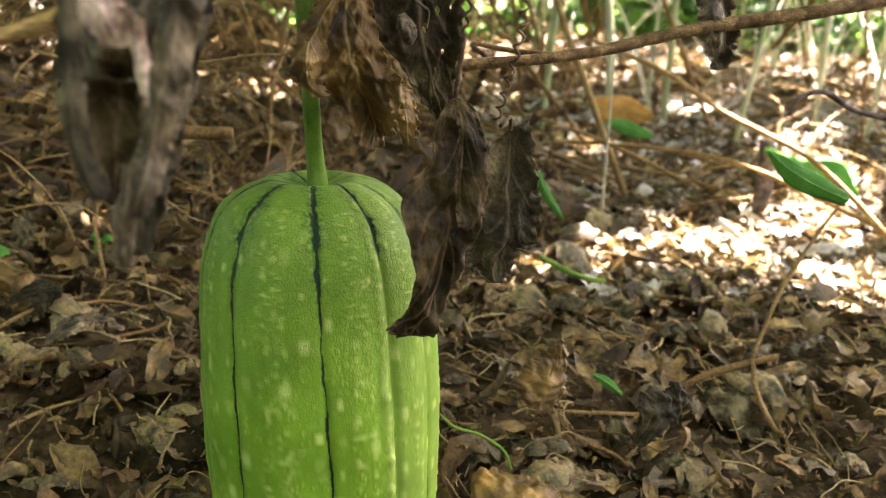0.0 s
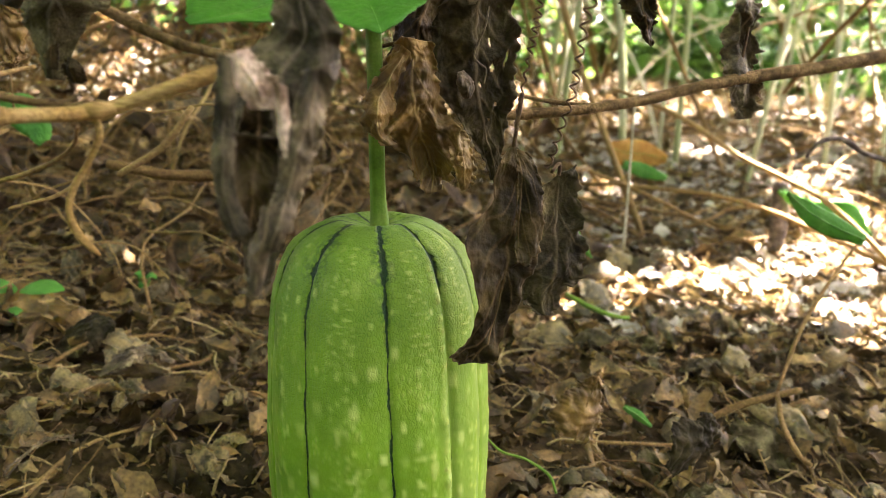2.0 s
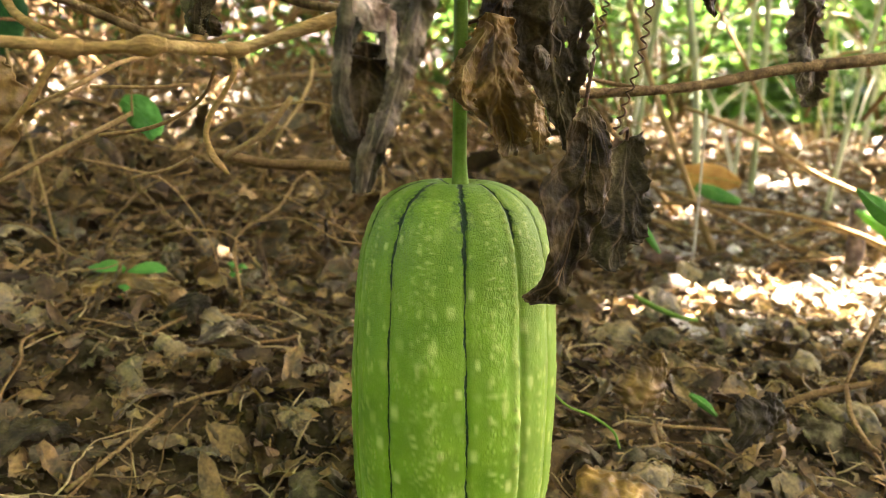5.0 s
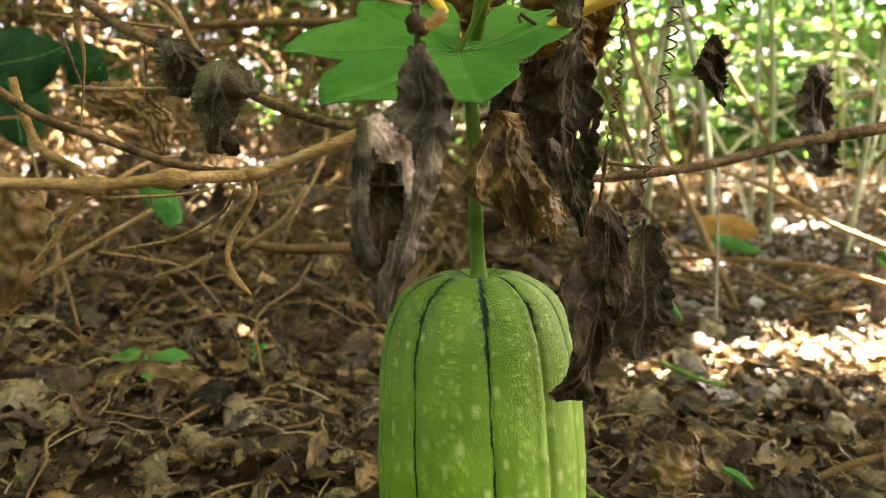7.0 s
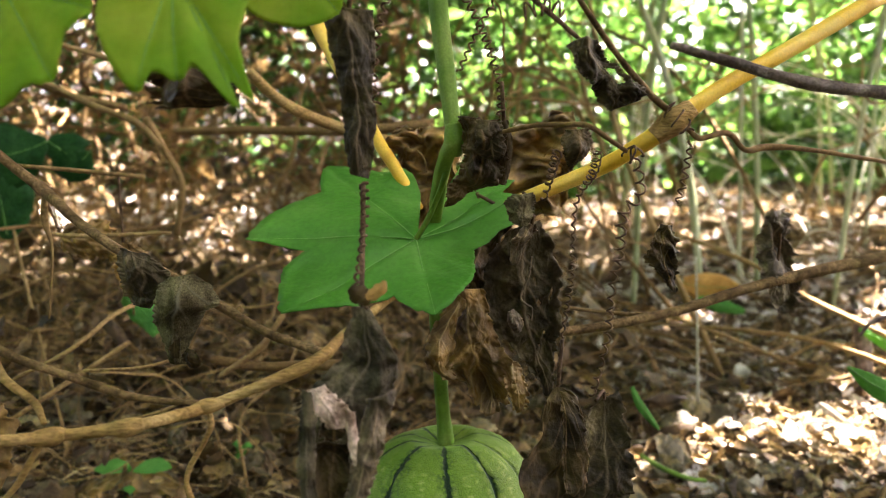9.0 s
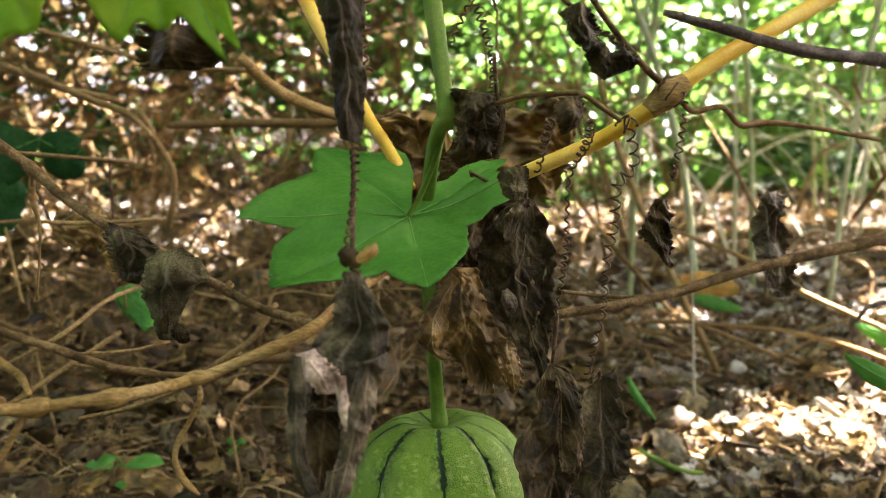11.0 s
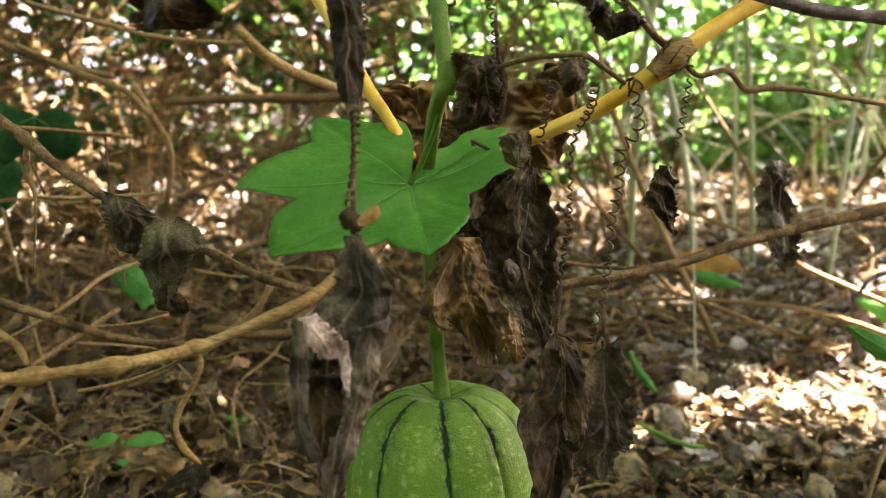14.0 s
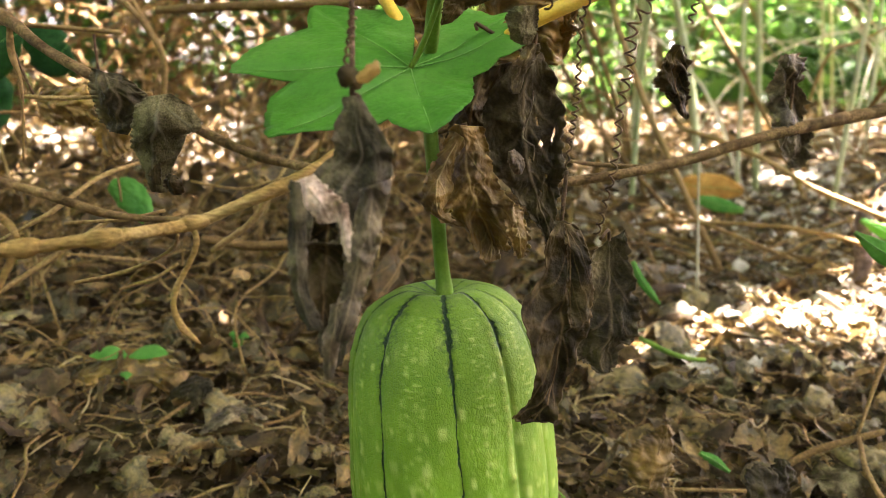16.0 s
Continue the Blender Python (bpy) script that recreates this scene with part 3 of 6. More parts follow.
def green_leaf(centre, ax, ay, outline, material, label, seed, stalk, **more):
    ob = thing("green_leaf", centre, label, "leaf", "green leaves of the vine")
    verts, faces, ribs, (ax, ay, nz, degs, lens) = lobed(centre, ax, ay, outline, seed, **more)
    bl = part("blade", (verts, faces), material, ob)
    sol = bl.modifiers.new("thick", "SOLIDIFY")
    sol.thickness, sol.offset = 0.00035, 0
    nr = 16
    na = (len(verts) - 1) // nr

    def on_blade(deg, r):
        """The point of the blade's upper face at an angle and a distance from the stalk."""
        k = round((deg + 180) / 360 * na) % na
        i = min(nr - 1, max(0, round(r / float(np.interp((deg + 180) % 360 - 180, degs, lens)) * nr) - 1))
        return verts[1 + k * nr + i] - nz * 0.0003

    for d, length in ribs:
        part("vein", tube([(*(on_blade(d, length * k) if k else Vector(centre)), 0.00028 * (1 - 0.8 * k)) for k in (0, 0.2, 0.4, 0.6, 0.8, 0.97)], 5, steps=3), M_VEIN, bl)
    part("stalk", tube([(*p, 0.0013) for p in (*stalk, tuple(centre))], 8), M_GREENSTEM, ob, "pale green leaf stalk")
    return ob


# ---- lines of the plant: x, y, z and radius (stems), width (leaves) or coil radius (tendrils) ----
MAIN_STEM = [(0.001, 0.000, 0.211, 0.0044), (0.000, 0.000, 0.225, 0.0036), (-0.001, -0.005, 0.253, 0.0035), (-0.002, -0.010, 0.283, 0.0034), (-0.003, -0.004, 0.312, 0.0034), (-0.001, -0.012, 0.328, 0.0033), (0.002, -0.026, 0.345, 0.0035), (0.006, -0.046, 0.359, 0.0034), (0.010, -0.048, 0.367, 0.0040), (0.009, -0.046, 0.376, 0.0036), (0.007, -0.040, 0.396, 0.0038), (0.005, -0.035, 0.415, 0.0041), (0.003, -0.030, 0.445, 0.0041), (0.000, -0.020, 0.485, 0.0042)]
YELLOW_RIGHT = [(0.034, -0.005, 0.333, 0.0033), (0.047, -0.019, 0.340, 0.0034), (0.074, -0.025, 0.351, 0.0037), (0.090, -0.030, 0.360, 0.0038), (0.103, -0.036, 0.369, 0.0044), (0.112, -0.036, 0.376, 0.0037), (0.134, -0.030, 0.389, 0.0037), (0.163, -0.020, 0.403, 0.0038), (0.213, 0.000, 0.428, 0.0040)]
YELLOW_LEFT = [(-0.010, 0.010, 0.332, 0.0029), (-0.022, 0.020, 0.353, 0.0032), (-0.032, 0.030, 0.368, 0.0034), (-0.044, 0.040, 0.392, 0.0036), (-0.056, 0.050, 0.413, 0.0037), (-0.067, 0.060, 0.434, 0.0041), (-0.084, 0.080, 0.470, 0.0042)]
BROWN_VINE = [(-0.250, -0.150, 0.280, 0.0018), (-0.200, -0.145, 0.275, 0.0018), (-0.166, -0.140, 0.272, 0.0018), (-0.140, -0.135, 0.271, 0.0020), (-0.128, -0.130, 0.270, 0.0020), (-0.105, -0.128, 0.272, 0.0022), (-0.095, -0.122, 0.272, 0.0020), (-0.082, -0.109, 0.272, 0.0023), (-0.068, -0.107, 0.277, 0.0020), (-0.054, -0.105, 0.282, 0.0024), (-0.042, -0.100, 0.287, 0.0023), (-0.036, -0.085, 0.291, 0.0020), (-0.023, -0.060, 0.298, 0.0020), (-0.012, -0.040, 0.304, 0.0019), (-0.001, -0.015, 0.316, 0.0018)]
VINE_LOWER = [(-0.260, -0.080, 0.350, 0.0018), (-0.210, -0.092, 0.322, 0.0017), (-0.171, -0.100, 0.298, 0.0017), (-0.156, -0.105, 0.291, 0.0016), (-0.134, -0.108, 0.284, 0.0016), (-0.115, -0.108, 0.277, 0.0015), (-0.098, -0.109, 0.274, 0.0013), (-0.085, -0.109, 0.273, 0.0011)]
BRANCH_LEFT = [(-0.219, -0.020, 0.378, 0.0023), (-0.199, -0.022, 0.360, 0.0024), (-0.184, -0.025, 0.349, 0.0026), (-0.161, -0.040, 0.335, 0.0022), (-0.135, -0.056, 0.323, 0.0021), (-0.112, -0.060, 0.312, 0.0019), (-0.090, -0.066, 0.300, 0.0020), (-0.068, -0.080, 0.292, 0.0018), (-0.052, -0.090, 0.289, 0.0017), (-0.042, -0.098, 0.288, 0.0019)]
VINE_SHOOT = [(-0.083, -0.109, 0.271, 0.0012), (-0.082, -0.110, 0.265, 0.0011), (-0.086, -0.110, 0.257, 0.0009), (-0.091, -0.110, 0.249, 0.0011), (-0.093, -0.110, 0.242, 0.0010), (-0.091, -0.110, 0.235, 0.0014), (-0.088, -0.110, 0.231, 0.0012), (-0.085, -0.110, 0.228, 0.0004)]
VINE_ROOTLET = [(-0.132, -0.132, 0.269, 0.0013), (-0.137, -0.132, 0.262, 0.0011), (-0.143, -0.132, 0.253, 0.0011), (-0.154, -0.130, 0.242, 0.0010)]
RIGHT_TWIG = [(0.047, 0.030, 0.257, 0.0022), (0.069, 0.035, 0.259, 0.0025), (0.095, 0.040, 0.261, 0.0027), (0.135, 0.050, 0.266, 0.0029), (0.171, 0.060, 0.274, 0.0031), (0.207, 0.070, 0.280, 0.0033), (0.239, 0.080, 0.284, 0.0037), (0.271, 0.085, 0.289, 0.0038), (0.356, 0.120, 0.303, 0.0044)]
RIGHT_TWIG2 = [(0.073, 0.060, 0.267, 0.0010), (0.092, 0.060, 0.264, 0.0013), (0.114, 0.055, 0.263, 0.0013), (0.132, 0.050, 0.265, 0.0013)]
DARK_TWIG = [(0.092, -0.080, 0.399, 0.0013), (0.103, -0.080, 0.396, 0.0017), (0.122, -0.080, 0.390, 0.0021), (0.142, -0.080, 0.384, 0.0023), (0.159, -0.080, 0.381, 0.0023), (0.184, -0.080, 0.378, 0.0026)]
UPPER_STALK = [(0.107, -0.036, 0.374, 0.0017), (0.093, -0.045, 0.384, 0.0014), (0.076, -0.060, 0.399, 0.0013), (0.060, -0.075, 0.416, 0.0011), (0.053, -0.080, 0.425, 0.0011)]
CURL_STALK = [(0.030, -0.060, 0.369, 0.0010), (0.041, -0.070, 0.371, 0.0010), (0.053, -0.078, 0.371, 0.0011), (0.061, -0.082, 0.370, 0.0011), (0.069, -0.080, 0.365, 0.0010), (0.077, -0.075, 0.360, 0.0009)]
NODE_TWIG = [(0.112, -0.036, 0.369, 0.0012), (0.118, -0.036, 0.364, 0.0012), (0.132, -0.030, 0.366, 0.0012), (0.144, -0.020, 0.358, 0.0013), (0.158, -0.010, 0.359, 0.0016), (0.182, 0.000, 0.357, 0.0012), (0.231, 0.020, 0.349, 0.0012)]
CLUMP_A = [(0.082, 0.090, 0.366, 0.0205), (0.064, 0.090, 0.356, 0.0514), (0.057, 0.090, 0.336, 0.0586), (0.064, 0.090, 0.318, 0.0381)]
CLUMP_B = [(-0.029, 0.070, 0.368, 0.0197), (-0.010, 0.070, 0.358, 0.0427), (-0.009, 0.070, 0.338, 0.0397), (-0.018, 0.070, 0.322, 0.0266)]
TENDRIL_A = [(0.049, -0.085, 0.361, 0.0013), (0.046, -0.060, 0.340, 0.0012)]
TENDRIL_B = [(0.065, -0.080, 0.361, 0.0011), (0.065, -0.070, 0.352, 0.0013), (0.061, -0.050, 0.337, 0.0012), (0.060, -0.045, 0.307, 0.0012), (0.056, -0.042, 0.276, 0.0010), (0.054, -0.045, 0.260, 0.0008)]
TENDRIL_C = [(0.081, -0.072, 0.358, 0.0013), (0.085, -0.065, 0.343, 0.0020), (0.079, -0.060, 0.334, 0.0021), (0.079, -0.055, 0.318, 0.0017), (0.077, -0.050, 0.303, 0.0015), (0.076, -0.045, 0.279, 0.0015), (0.073, -0.040, 0.260, 0.0013), (0.071, -0.030, 0.243, 0.0011)]
TENDRIL_D = [(0.114, -0.036, 0.363, 0.0012), (0.111, -0.036, 0.345, 0.0015), (0.108, -0.036, 0.334, 0.0012)]
TENDRIL_E = [(-0.021, -0.117, 0.353, 0.0013), (-0.020, -0.125, 0.342, 0.0009), (-0.021, -0.135, 0.328, 0.0009), (-0.022, -0.140, 0.320, 0.0007), (-0.019, -0.138, 0.313, 0.0005)]
TENDRIL_F = [(-0.011, -0.100, 0.419, 0.0012), (-0.016, -0.100, 0.404, 0.0012), (-0.018, -0.100, 0.386, 0.0014), (-0.017, -0.100, 0.379, 0.0012)]
TENDRIL_G = [(0.016, -0.050, 0.424, 0.0012), (0.023, -0.050, 0.410, 0.0014), (0.029, -0.050, 0.391, 0.0017), (0.030, -0.050, 0.376, 0.0019)]
TENDRIL_H = [(0.028, -0.050, 0.423, 0.0009), (0.020, -0.050, 0.410, 0.0009), (0.012, -0.050, 0.394, 0.0012)]
TENDRIL_TOP = [(0.037, -0.080, 0.413, 0.0025), (0.044, -0.080, 0.415, 0.0030), (0.053, -0.080, 0.413, 0.0021)]
SLOPING_TWIG = [(0.368, 0.550, 0.207, 0.0054), (0.422, 0.500, 0.170, 0.0052), (0.452, 0.450, 0.154, 0.0056), (0.484, 0.400, 0.134, 0.0053)]
HANG_THREAD = [(0.253, 0.390, 0.241, 0.0012), (0.256, 0.390, 0.164, 0.0012), (0.258, 0.390, 0.084, 0.0018)]

NODE_CURL = [(0.102, -0.0385, 0.3790, 0.0028), (0.107, -0.0410, 0.3720, 0.0042), (0.112, -0.0400, 0.3660, 0.0026)]
STALK_CURL = [(0.077, -0.0750, 0.3605, 0.0020), (0.080, -0.0745, 0.3585, 0.0026), (0.083, -0.0735, 0.3600, 0.0016)]

# dried leaves: rows of left edge x, z, right edge x, z and depth y
LEAF_R_TIP = [(0.0521, 0.2545, 0.055, 0.2549, -0.045), (0.0464, 0.247, 0.062, 0.2482, -0.0473), (0.0446, 0.2338, 0.0646, 0.2343, -0.0495), (0.0357, 0.2225, 0.0653, 0.2184, -0.0517), (0.037, 0.2072, 0.0623, 0.2076, -0.054), (0.0398, 0.1935, 0.0571, 0.1943, -0.0563), (0.037, 0.1786, 0.0506, 0.1808, -0.0585), (0.03, 0.1727, 0.0473, 0.1705, -0.0607), (0.0332, 0.1683, 0.0426, 0.1696, -0.063)]
LEAF_R_FLAP = [(0.0535, 0.2552, 0.0569, 0.2543, -0.052), (0.0539, 0.2483, 0.0613, 0.248, -0.054), (0.0541, 0.2377, 0.0636, 0.2386, -0.056), (0.0541, 0.2258, 0.0643, 0.2255, -0.058), (0.0538, 0.2164, 0.0633, 0.2156, -0.06), (0.0549, 0.2121, 0.0592, 0.2099, -0.062)]
LEAF_R_BACK = [(0.072, 0.2343, 0.0866, 0.2444, -0.02), (0.0697, 0.225, 0.0887, 0.2326, -0.0211), (0.0685, 0.2143, 0.0903, 0.2191, -0.0223), (0.0663, 0.2034, 0.093, 0.2067, -0.0234), (0.064, 0.1925, 0.0922, 0.1944, -0.0246), (0.0633, 0.1829, 0.0843, 0.1879, -0.0257), (0.0685, 0.1794, 0.0815, 0.1784, -0.0269), (0.0737, 0.1762, 0.0786, 0.1761, -0.028)]
LEAF_DARK = [(0.0408, 0.3235, 0.0505, 0.3259, 0.0), (0.0281, 0.3125, 0.0575, 0.313, 0.0017), (0.0227, 0.2968, 0.0617, 0.2956, 0.0034), (0.0232, 0.2806, 0.0612, 0.2795, 0.0051), (0.0315, 0.2653, 0.0604, 0.2645, 0.0069), (0.0421, 0.2512, 0.0591, 0.2507, 0.0086), (0.0503, 0.2399, 0.0586, 0.2381, 0.0103), (0.0539, 0.2301, 0.0578, 0.23, 0.012)]
LEAF_BROWN_UP = [(0.0174, 0.3184, 0.038, 0.3222, 0.02), (0.008, 0.3008, 0.0294, 0.3031, 0.021), (0.0039, 0.2857, 0.0269, 0.285, 0.022), (0.0069, 0.2671, 0.022, 0.2666, 0.023), (0.0112, 0.2574, 0.0188, 0.2572, 0.024)]
LEAF_CRUMPLE = [(0.0079, 0.2958, 0.0217, 0.294, -0.006), (0.0034, 0.2847, 0.0247, 0.2812, -0.006), (0.0001, 0.2706, 0.0294, 0.2668, -0.006), (0.0024, 0.2561, 0.0361, 0.2523, -0.006), (0.0105, 0.2428, 0.0378, 0.2406, -0.006), (0.0173, 0.2339, 0.0315, 0.2335, -0.006), (0.0214, 0.2264, 0.0271, 0.2277, -0.006)]
CRUMPLE_L = [(0.0092, 0.2917, 0.0137, 0.2888, -0.012), (-0.0019, 0.2779, 0.0078, 0.2748, -0.0135), (-0.0075, 0.2672, 0.0062, 0.2668, -0.015), (-0.0056, 0.2563, 0.0058, 0.2546, -0.0165), (0.0024, 0.2495, 0.0079, 0.2507, -0.018)]
CRUMPLE_T = [(0.0291, 0.2587, 0.038, 0.2562, -0.008), (0.0311, 0.2472, 0.0422, 0.2454, -0.008), (0.0342, 0.2369, 0.0426, 0.2352, -0.008), (0.0369, 0.229, 0.0411, 0.23, -0.008)]
LEAF_TOP = [(0.0117, 0.3758, 0.0303, 0.374, -0.052), (0.0121, 0.3667, 0.0309, 0.3637, -0.0508), (0.0128, 0.3586, 0.0313, 0.3556, -0.0496), (0.0097, 0.3505, 0.0264, 0.3471, -0.0484), (0.0059, 0.3434, 0.0168, 0.3443, -0.0472), (0.0045, 0.3375, 0.0094, 0.3385, -0.046)]
LEAF_DARKSTRIP = [(0.0297, 0.3731, 0.0321, 0.3741, -0.05), (0.0301, 0.365, 0.0344, 0.3649, -0.0483), (0.0291, 0.3558, 0.0338, 0.3549, -0.0467), (0.0278, 0.347, 0.0314, 0.3462, -0.045)]
LEAF_GREYSMALL = [(0.0344, 0.3426, 0.0427, 0.3433, -0.052), (0.0304, 0.3392, 0.0446, 0.3375, -0.0507), (0.032, 0.3319, 0.0432, 0.3323, -0.0493), (0.0368, 0.3285, 0.0404, 0.3284, -0.048)]
LEAF_PLEAT = [(0.0407, 0.329, 0.0448, 0.3288, -0.045), (0.0349, 0.3231, 0.0448, 0.3243, -0.04), (0.0334, 0.3167, 0.0402, 0.3175, -0.035), (0.0341, 0.3085, 0.0372, 0.3089, -0.03)]
LEAF_HOLE = [(-0.0244, 0.3136, -0.0184, 0.3138, -0.133), (-0.0265, 0.3049, -0.0145, 0.3055, -0.1329), (-0.0299, 0.2958, -0.0106, 0.2952, -0.1328), (-0.0377, 0.2875, -0.0113, 0.2877, -0.1327), (-0.0417, 0.281, -0.0138, 0.2802, -0.1326), (-0.0432, 0.2696, -0.0169, 0.2698, -0.1324), (-0.0439, 0.258, -0.0204, 0.2583, -0.1323), (-0.0429, 0.2481, -0.0236, 0.2476, -0.1322), (-0.0388, 0.238, -0.0271, 0.2377, -0.1321), (-0.0372, 0.2269, -0.0308, 0.2277, -0.132)]
HOLE_FLAP = [(-0.0374, 0.2908, -0.0315, 0.2927, -0.149), (-0.0369, 0.2876, -0.0263, 0.287, -0.149), (-0.0344, 0.2831, -0.0245, 0.2837, -0.149), (-0.0319, 0.2783, -0.0244, 0.2788, -0.149)]
HOLE_RIM = [(-0.0256, 0.2855, -0.0226, 0.284, -0.15), (-0.025, 0.277, -0.0219, 0.2769, -0.15), (-0.0246, 0.2708, -0.0212, 0.2712, -0.15), (-0.0235, 0.2666, -0.0217, 0.2673, -0.15)]
HOLE_TAIL = [(-0.0291, 0.2542, -0.0246, 0.2556, -0.151), (-0.0315, 0.2464, -0.0259, 0.2477, -0.1497), (-0.0336, 0.2383, -0.0286, 0.2391, -0.1483), (-0.0337, 0.2291, -0.0308, 0.23, -0.147)]
HOLE_SHADE = [(-0.0369, 0.2709, -0.0252, 0.2711, -0.146), (-0.0389, 0.2642, -0.0245, 0.2638, -0.146), (-0.0384, 0.255, -0.0268, 0.2547, -0.146), (-0.0365, 0.2455, -0.0304, 0.2453, -0.146)]
HOLE_BACK = [(-0.0437, 0.2763, -0.0253, 0.2758, -0.12), (-0.0452, 0.2673, -0.0247, 0.2667, -0.12), (-0.0446, 0.2612, -0.0261, 0.2597, -0.12), (-0.042, 0.255, -0.0283, 0.2546, -0.12)]
HOLE_EDGE_L = [(-0.0384, 0.2915, -0.0353, 0.2907, -0.149), (-0.0397, 0.2842, -0.0344, 0.284, -0.149), (-0.0404, 0.2753, -0.0353, 0.2743, -0.149), (-0.0411, 0.2673, -0.0357, 0.2671, -0.149), (-0.041, 0.2591, -0.0362, 0.259, -0.149), (-0.0393, 0.2508, -0.0342, 0.2516, -0.149), (-0.0369, 0.2458, -0.0325, 0.2468, -0.149)]
HOLE_EDGE_R = [(-0.019, 0.2883, -0.0101, 0.2906, -0.15), (-0.0216, 0.2769, -0.0127, 0.2767, -0.15), (-0.0248, 0.2681, -0.0155, 0.2679, -0.15), (-0.0266, 0.2592, -0.0183, 0.2589, -0.15), (-0.028, 0.2519, -0.0211, 0.2517, -0.15), (-0.0303, 0.2428, -0.025, 0.2427, -0.15)]
LEAF_L_A = [(-0.1302, 0.3256, -0.1194, 0.3229, -0.068), (-0.1321, 0.3206, -0.1115, 0.3176, -0.068), (-0.1305, 0.3136, -0.1092, 0.3129, -0.068), (-0.1307, 0.3066, -0.1144, 0.3061, -0.068), (-0.1272, 0.3013, -0.1191, 0.3006, -0.068)]
LEAF_L_B = [(-0.1073, 0.3146, -0.0982, 0.3154, -0.074), (-0.113, 0.3097, -0.0913, 0.3086, -0.074), (-0.1153, 0.3043, -0.0881, 0.3026, -0.074), (-0.1156, 0.2988, -0.0943, 0.2995, -0.074), (-0.1138, 0.2932, -0.0975, 0.2932, -0.074), (-0.112, 0.2852, -0.1019, 0.2851, -0.074), (-0.1105, 0.2786, -0.1044, 0.2775, -0.074)]
LEAF_L_FOLD = [(-0.1052, 0.3039, -0.0986, 0.3073, -0.079), (-0.1074, 0.2968, -0.1021, 0.2977, -0.079), (-0.1078, 0.2888, -0.1033, 0.2886, -0.079), (-0.1082, 0.2819, -0.1044, 0.2813, -0.079)]
LEAF_L_CURL = [(-0.1008, 0.2858, -0.0981, 0.2848, -0.078), (-0.1029, 0.2826, -0.0956, 0.282, -0.078), (-0.1027, 0.2792, -0.0952, 0.2789, -0.078), (-0.101, 0.2775, -0.0969, 0.2774, -0.078)]
LEAF_LONG = [(-0.0324, 0.4104, -0.0164, 0.4099, -0.111), (-0.0311, 0.3977, -0.0156, 0.3971, -0.112), (-0.0282, 0.3866, -0.0166, 0.3862, -0.113), (-0.0273, 0.3755, -0.016, 0.3751, -0.114), (-0.0271, 0.3644, -0.0172, 0.3641, -0.115), (-0.0252, 0.356, -0.0196, 0.3538, -0.116)]
LEAF_UR = [(0.0532, 0.4006, 0.0647, 0.4026, -0.08), (0.0559, 0.3926, 0.0693, 0.3958, -0.0788), (0.0615, 0.386, 0.075, 0.3905, -0.0775), (0.0651, 0.3803, 0.0825, 0.3846, -0.0762), (0.0709, 0.3756, 0.0805, 0.379, -0.075)]
LEAF_CURLBALL = [(0.0522, 0.3685, 0.0595, 0.3697, -0.085), (0.05, 0.3635, 0.0617, 0.3641, -0.0853), (0.0513, 0.3583, 0.0595, 0.359, -0.0857), (0.0527, 0.3551, 0.0552, 0.3558, -0.086)]
LEAF_FR = [(0.1006, 0.3265, 0.1065, 0.3256, -0.037), (0.0962, 0.3192, 0.1086, 0.3201, -0.037), (0.0937, 0.311, 0.1079, 0.3113, -0.037), (0.1, 0.3047, 0.1078, 0.3037, -0.037), (0.1051, 0.2975, 0.1081, 0.2948, -0.037)]
LEAF_RT = [(0.1901, 0.3202, 0.2033, 0.3214, 0.075), (0.1877, 0.3051, 0.2077, 0.3045, 0.0762), (0.1914, 0.2845, 0.2113, 0.2839, 0.0775), (0.1948, 0.267, 0.2157, 0.2698, 0.0788), (0.2058, 0.2553, 0.2133, 0.2558, 0.08)]

# ---- ground ----


def spread(lo, hi, fine_lo, fine_hi, step, grow=1.22):
    mid = list(np.arange(fine_lo, fine_hi + step / 2, step))
    s, v, left = step, fine_lo, []
    while v > lo:
        s *= grow
        v -= s
        left.append(v)
    s, v, right = step, fine_hi, []
    while v < hi:
        s *= grow
        v += s
        right.append(v)
    return left[::-1] + mid + right


gx, gy = spread(-60, 60, -1.0, 1.3, 0.03), spread(-40, 90, -0.7, 1.8, 0.03)
ground = new("ground", mesh_of("ground", [(x, y, ground_z(x, y)) for y in gy for x in gx],
             [(j * len(gx) + i, j * len(gx) + i + 1, (j + 1) * len(gx) + i + 1, (j + 1) * len(gx) + i) for j in range(len(gy) - 1) for i in range(len(gx) - 1)], M_SOIL))
tagged(ground, "dark brown forest soil under dry leaf litter", "ground", kind="structure")

# ---- gourd ----
TOP, FOOT = Vector((-0.0005, 0.0, 0.213)), Vector((0.0045, -0.012, 0.0))
RIBS = [-142, -108, -73, -38, 6, 39, 66, 104, 140, 178]


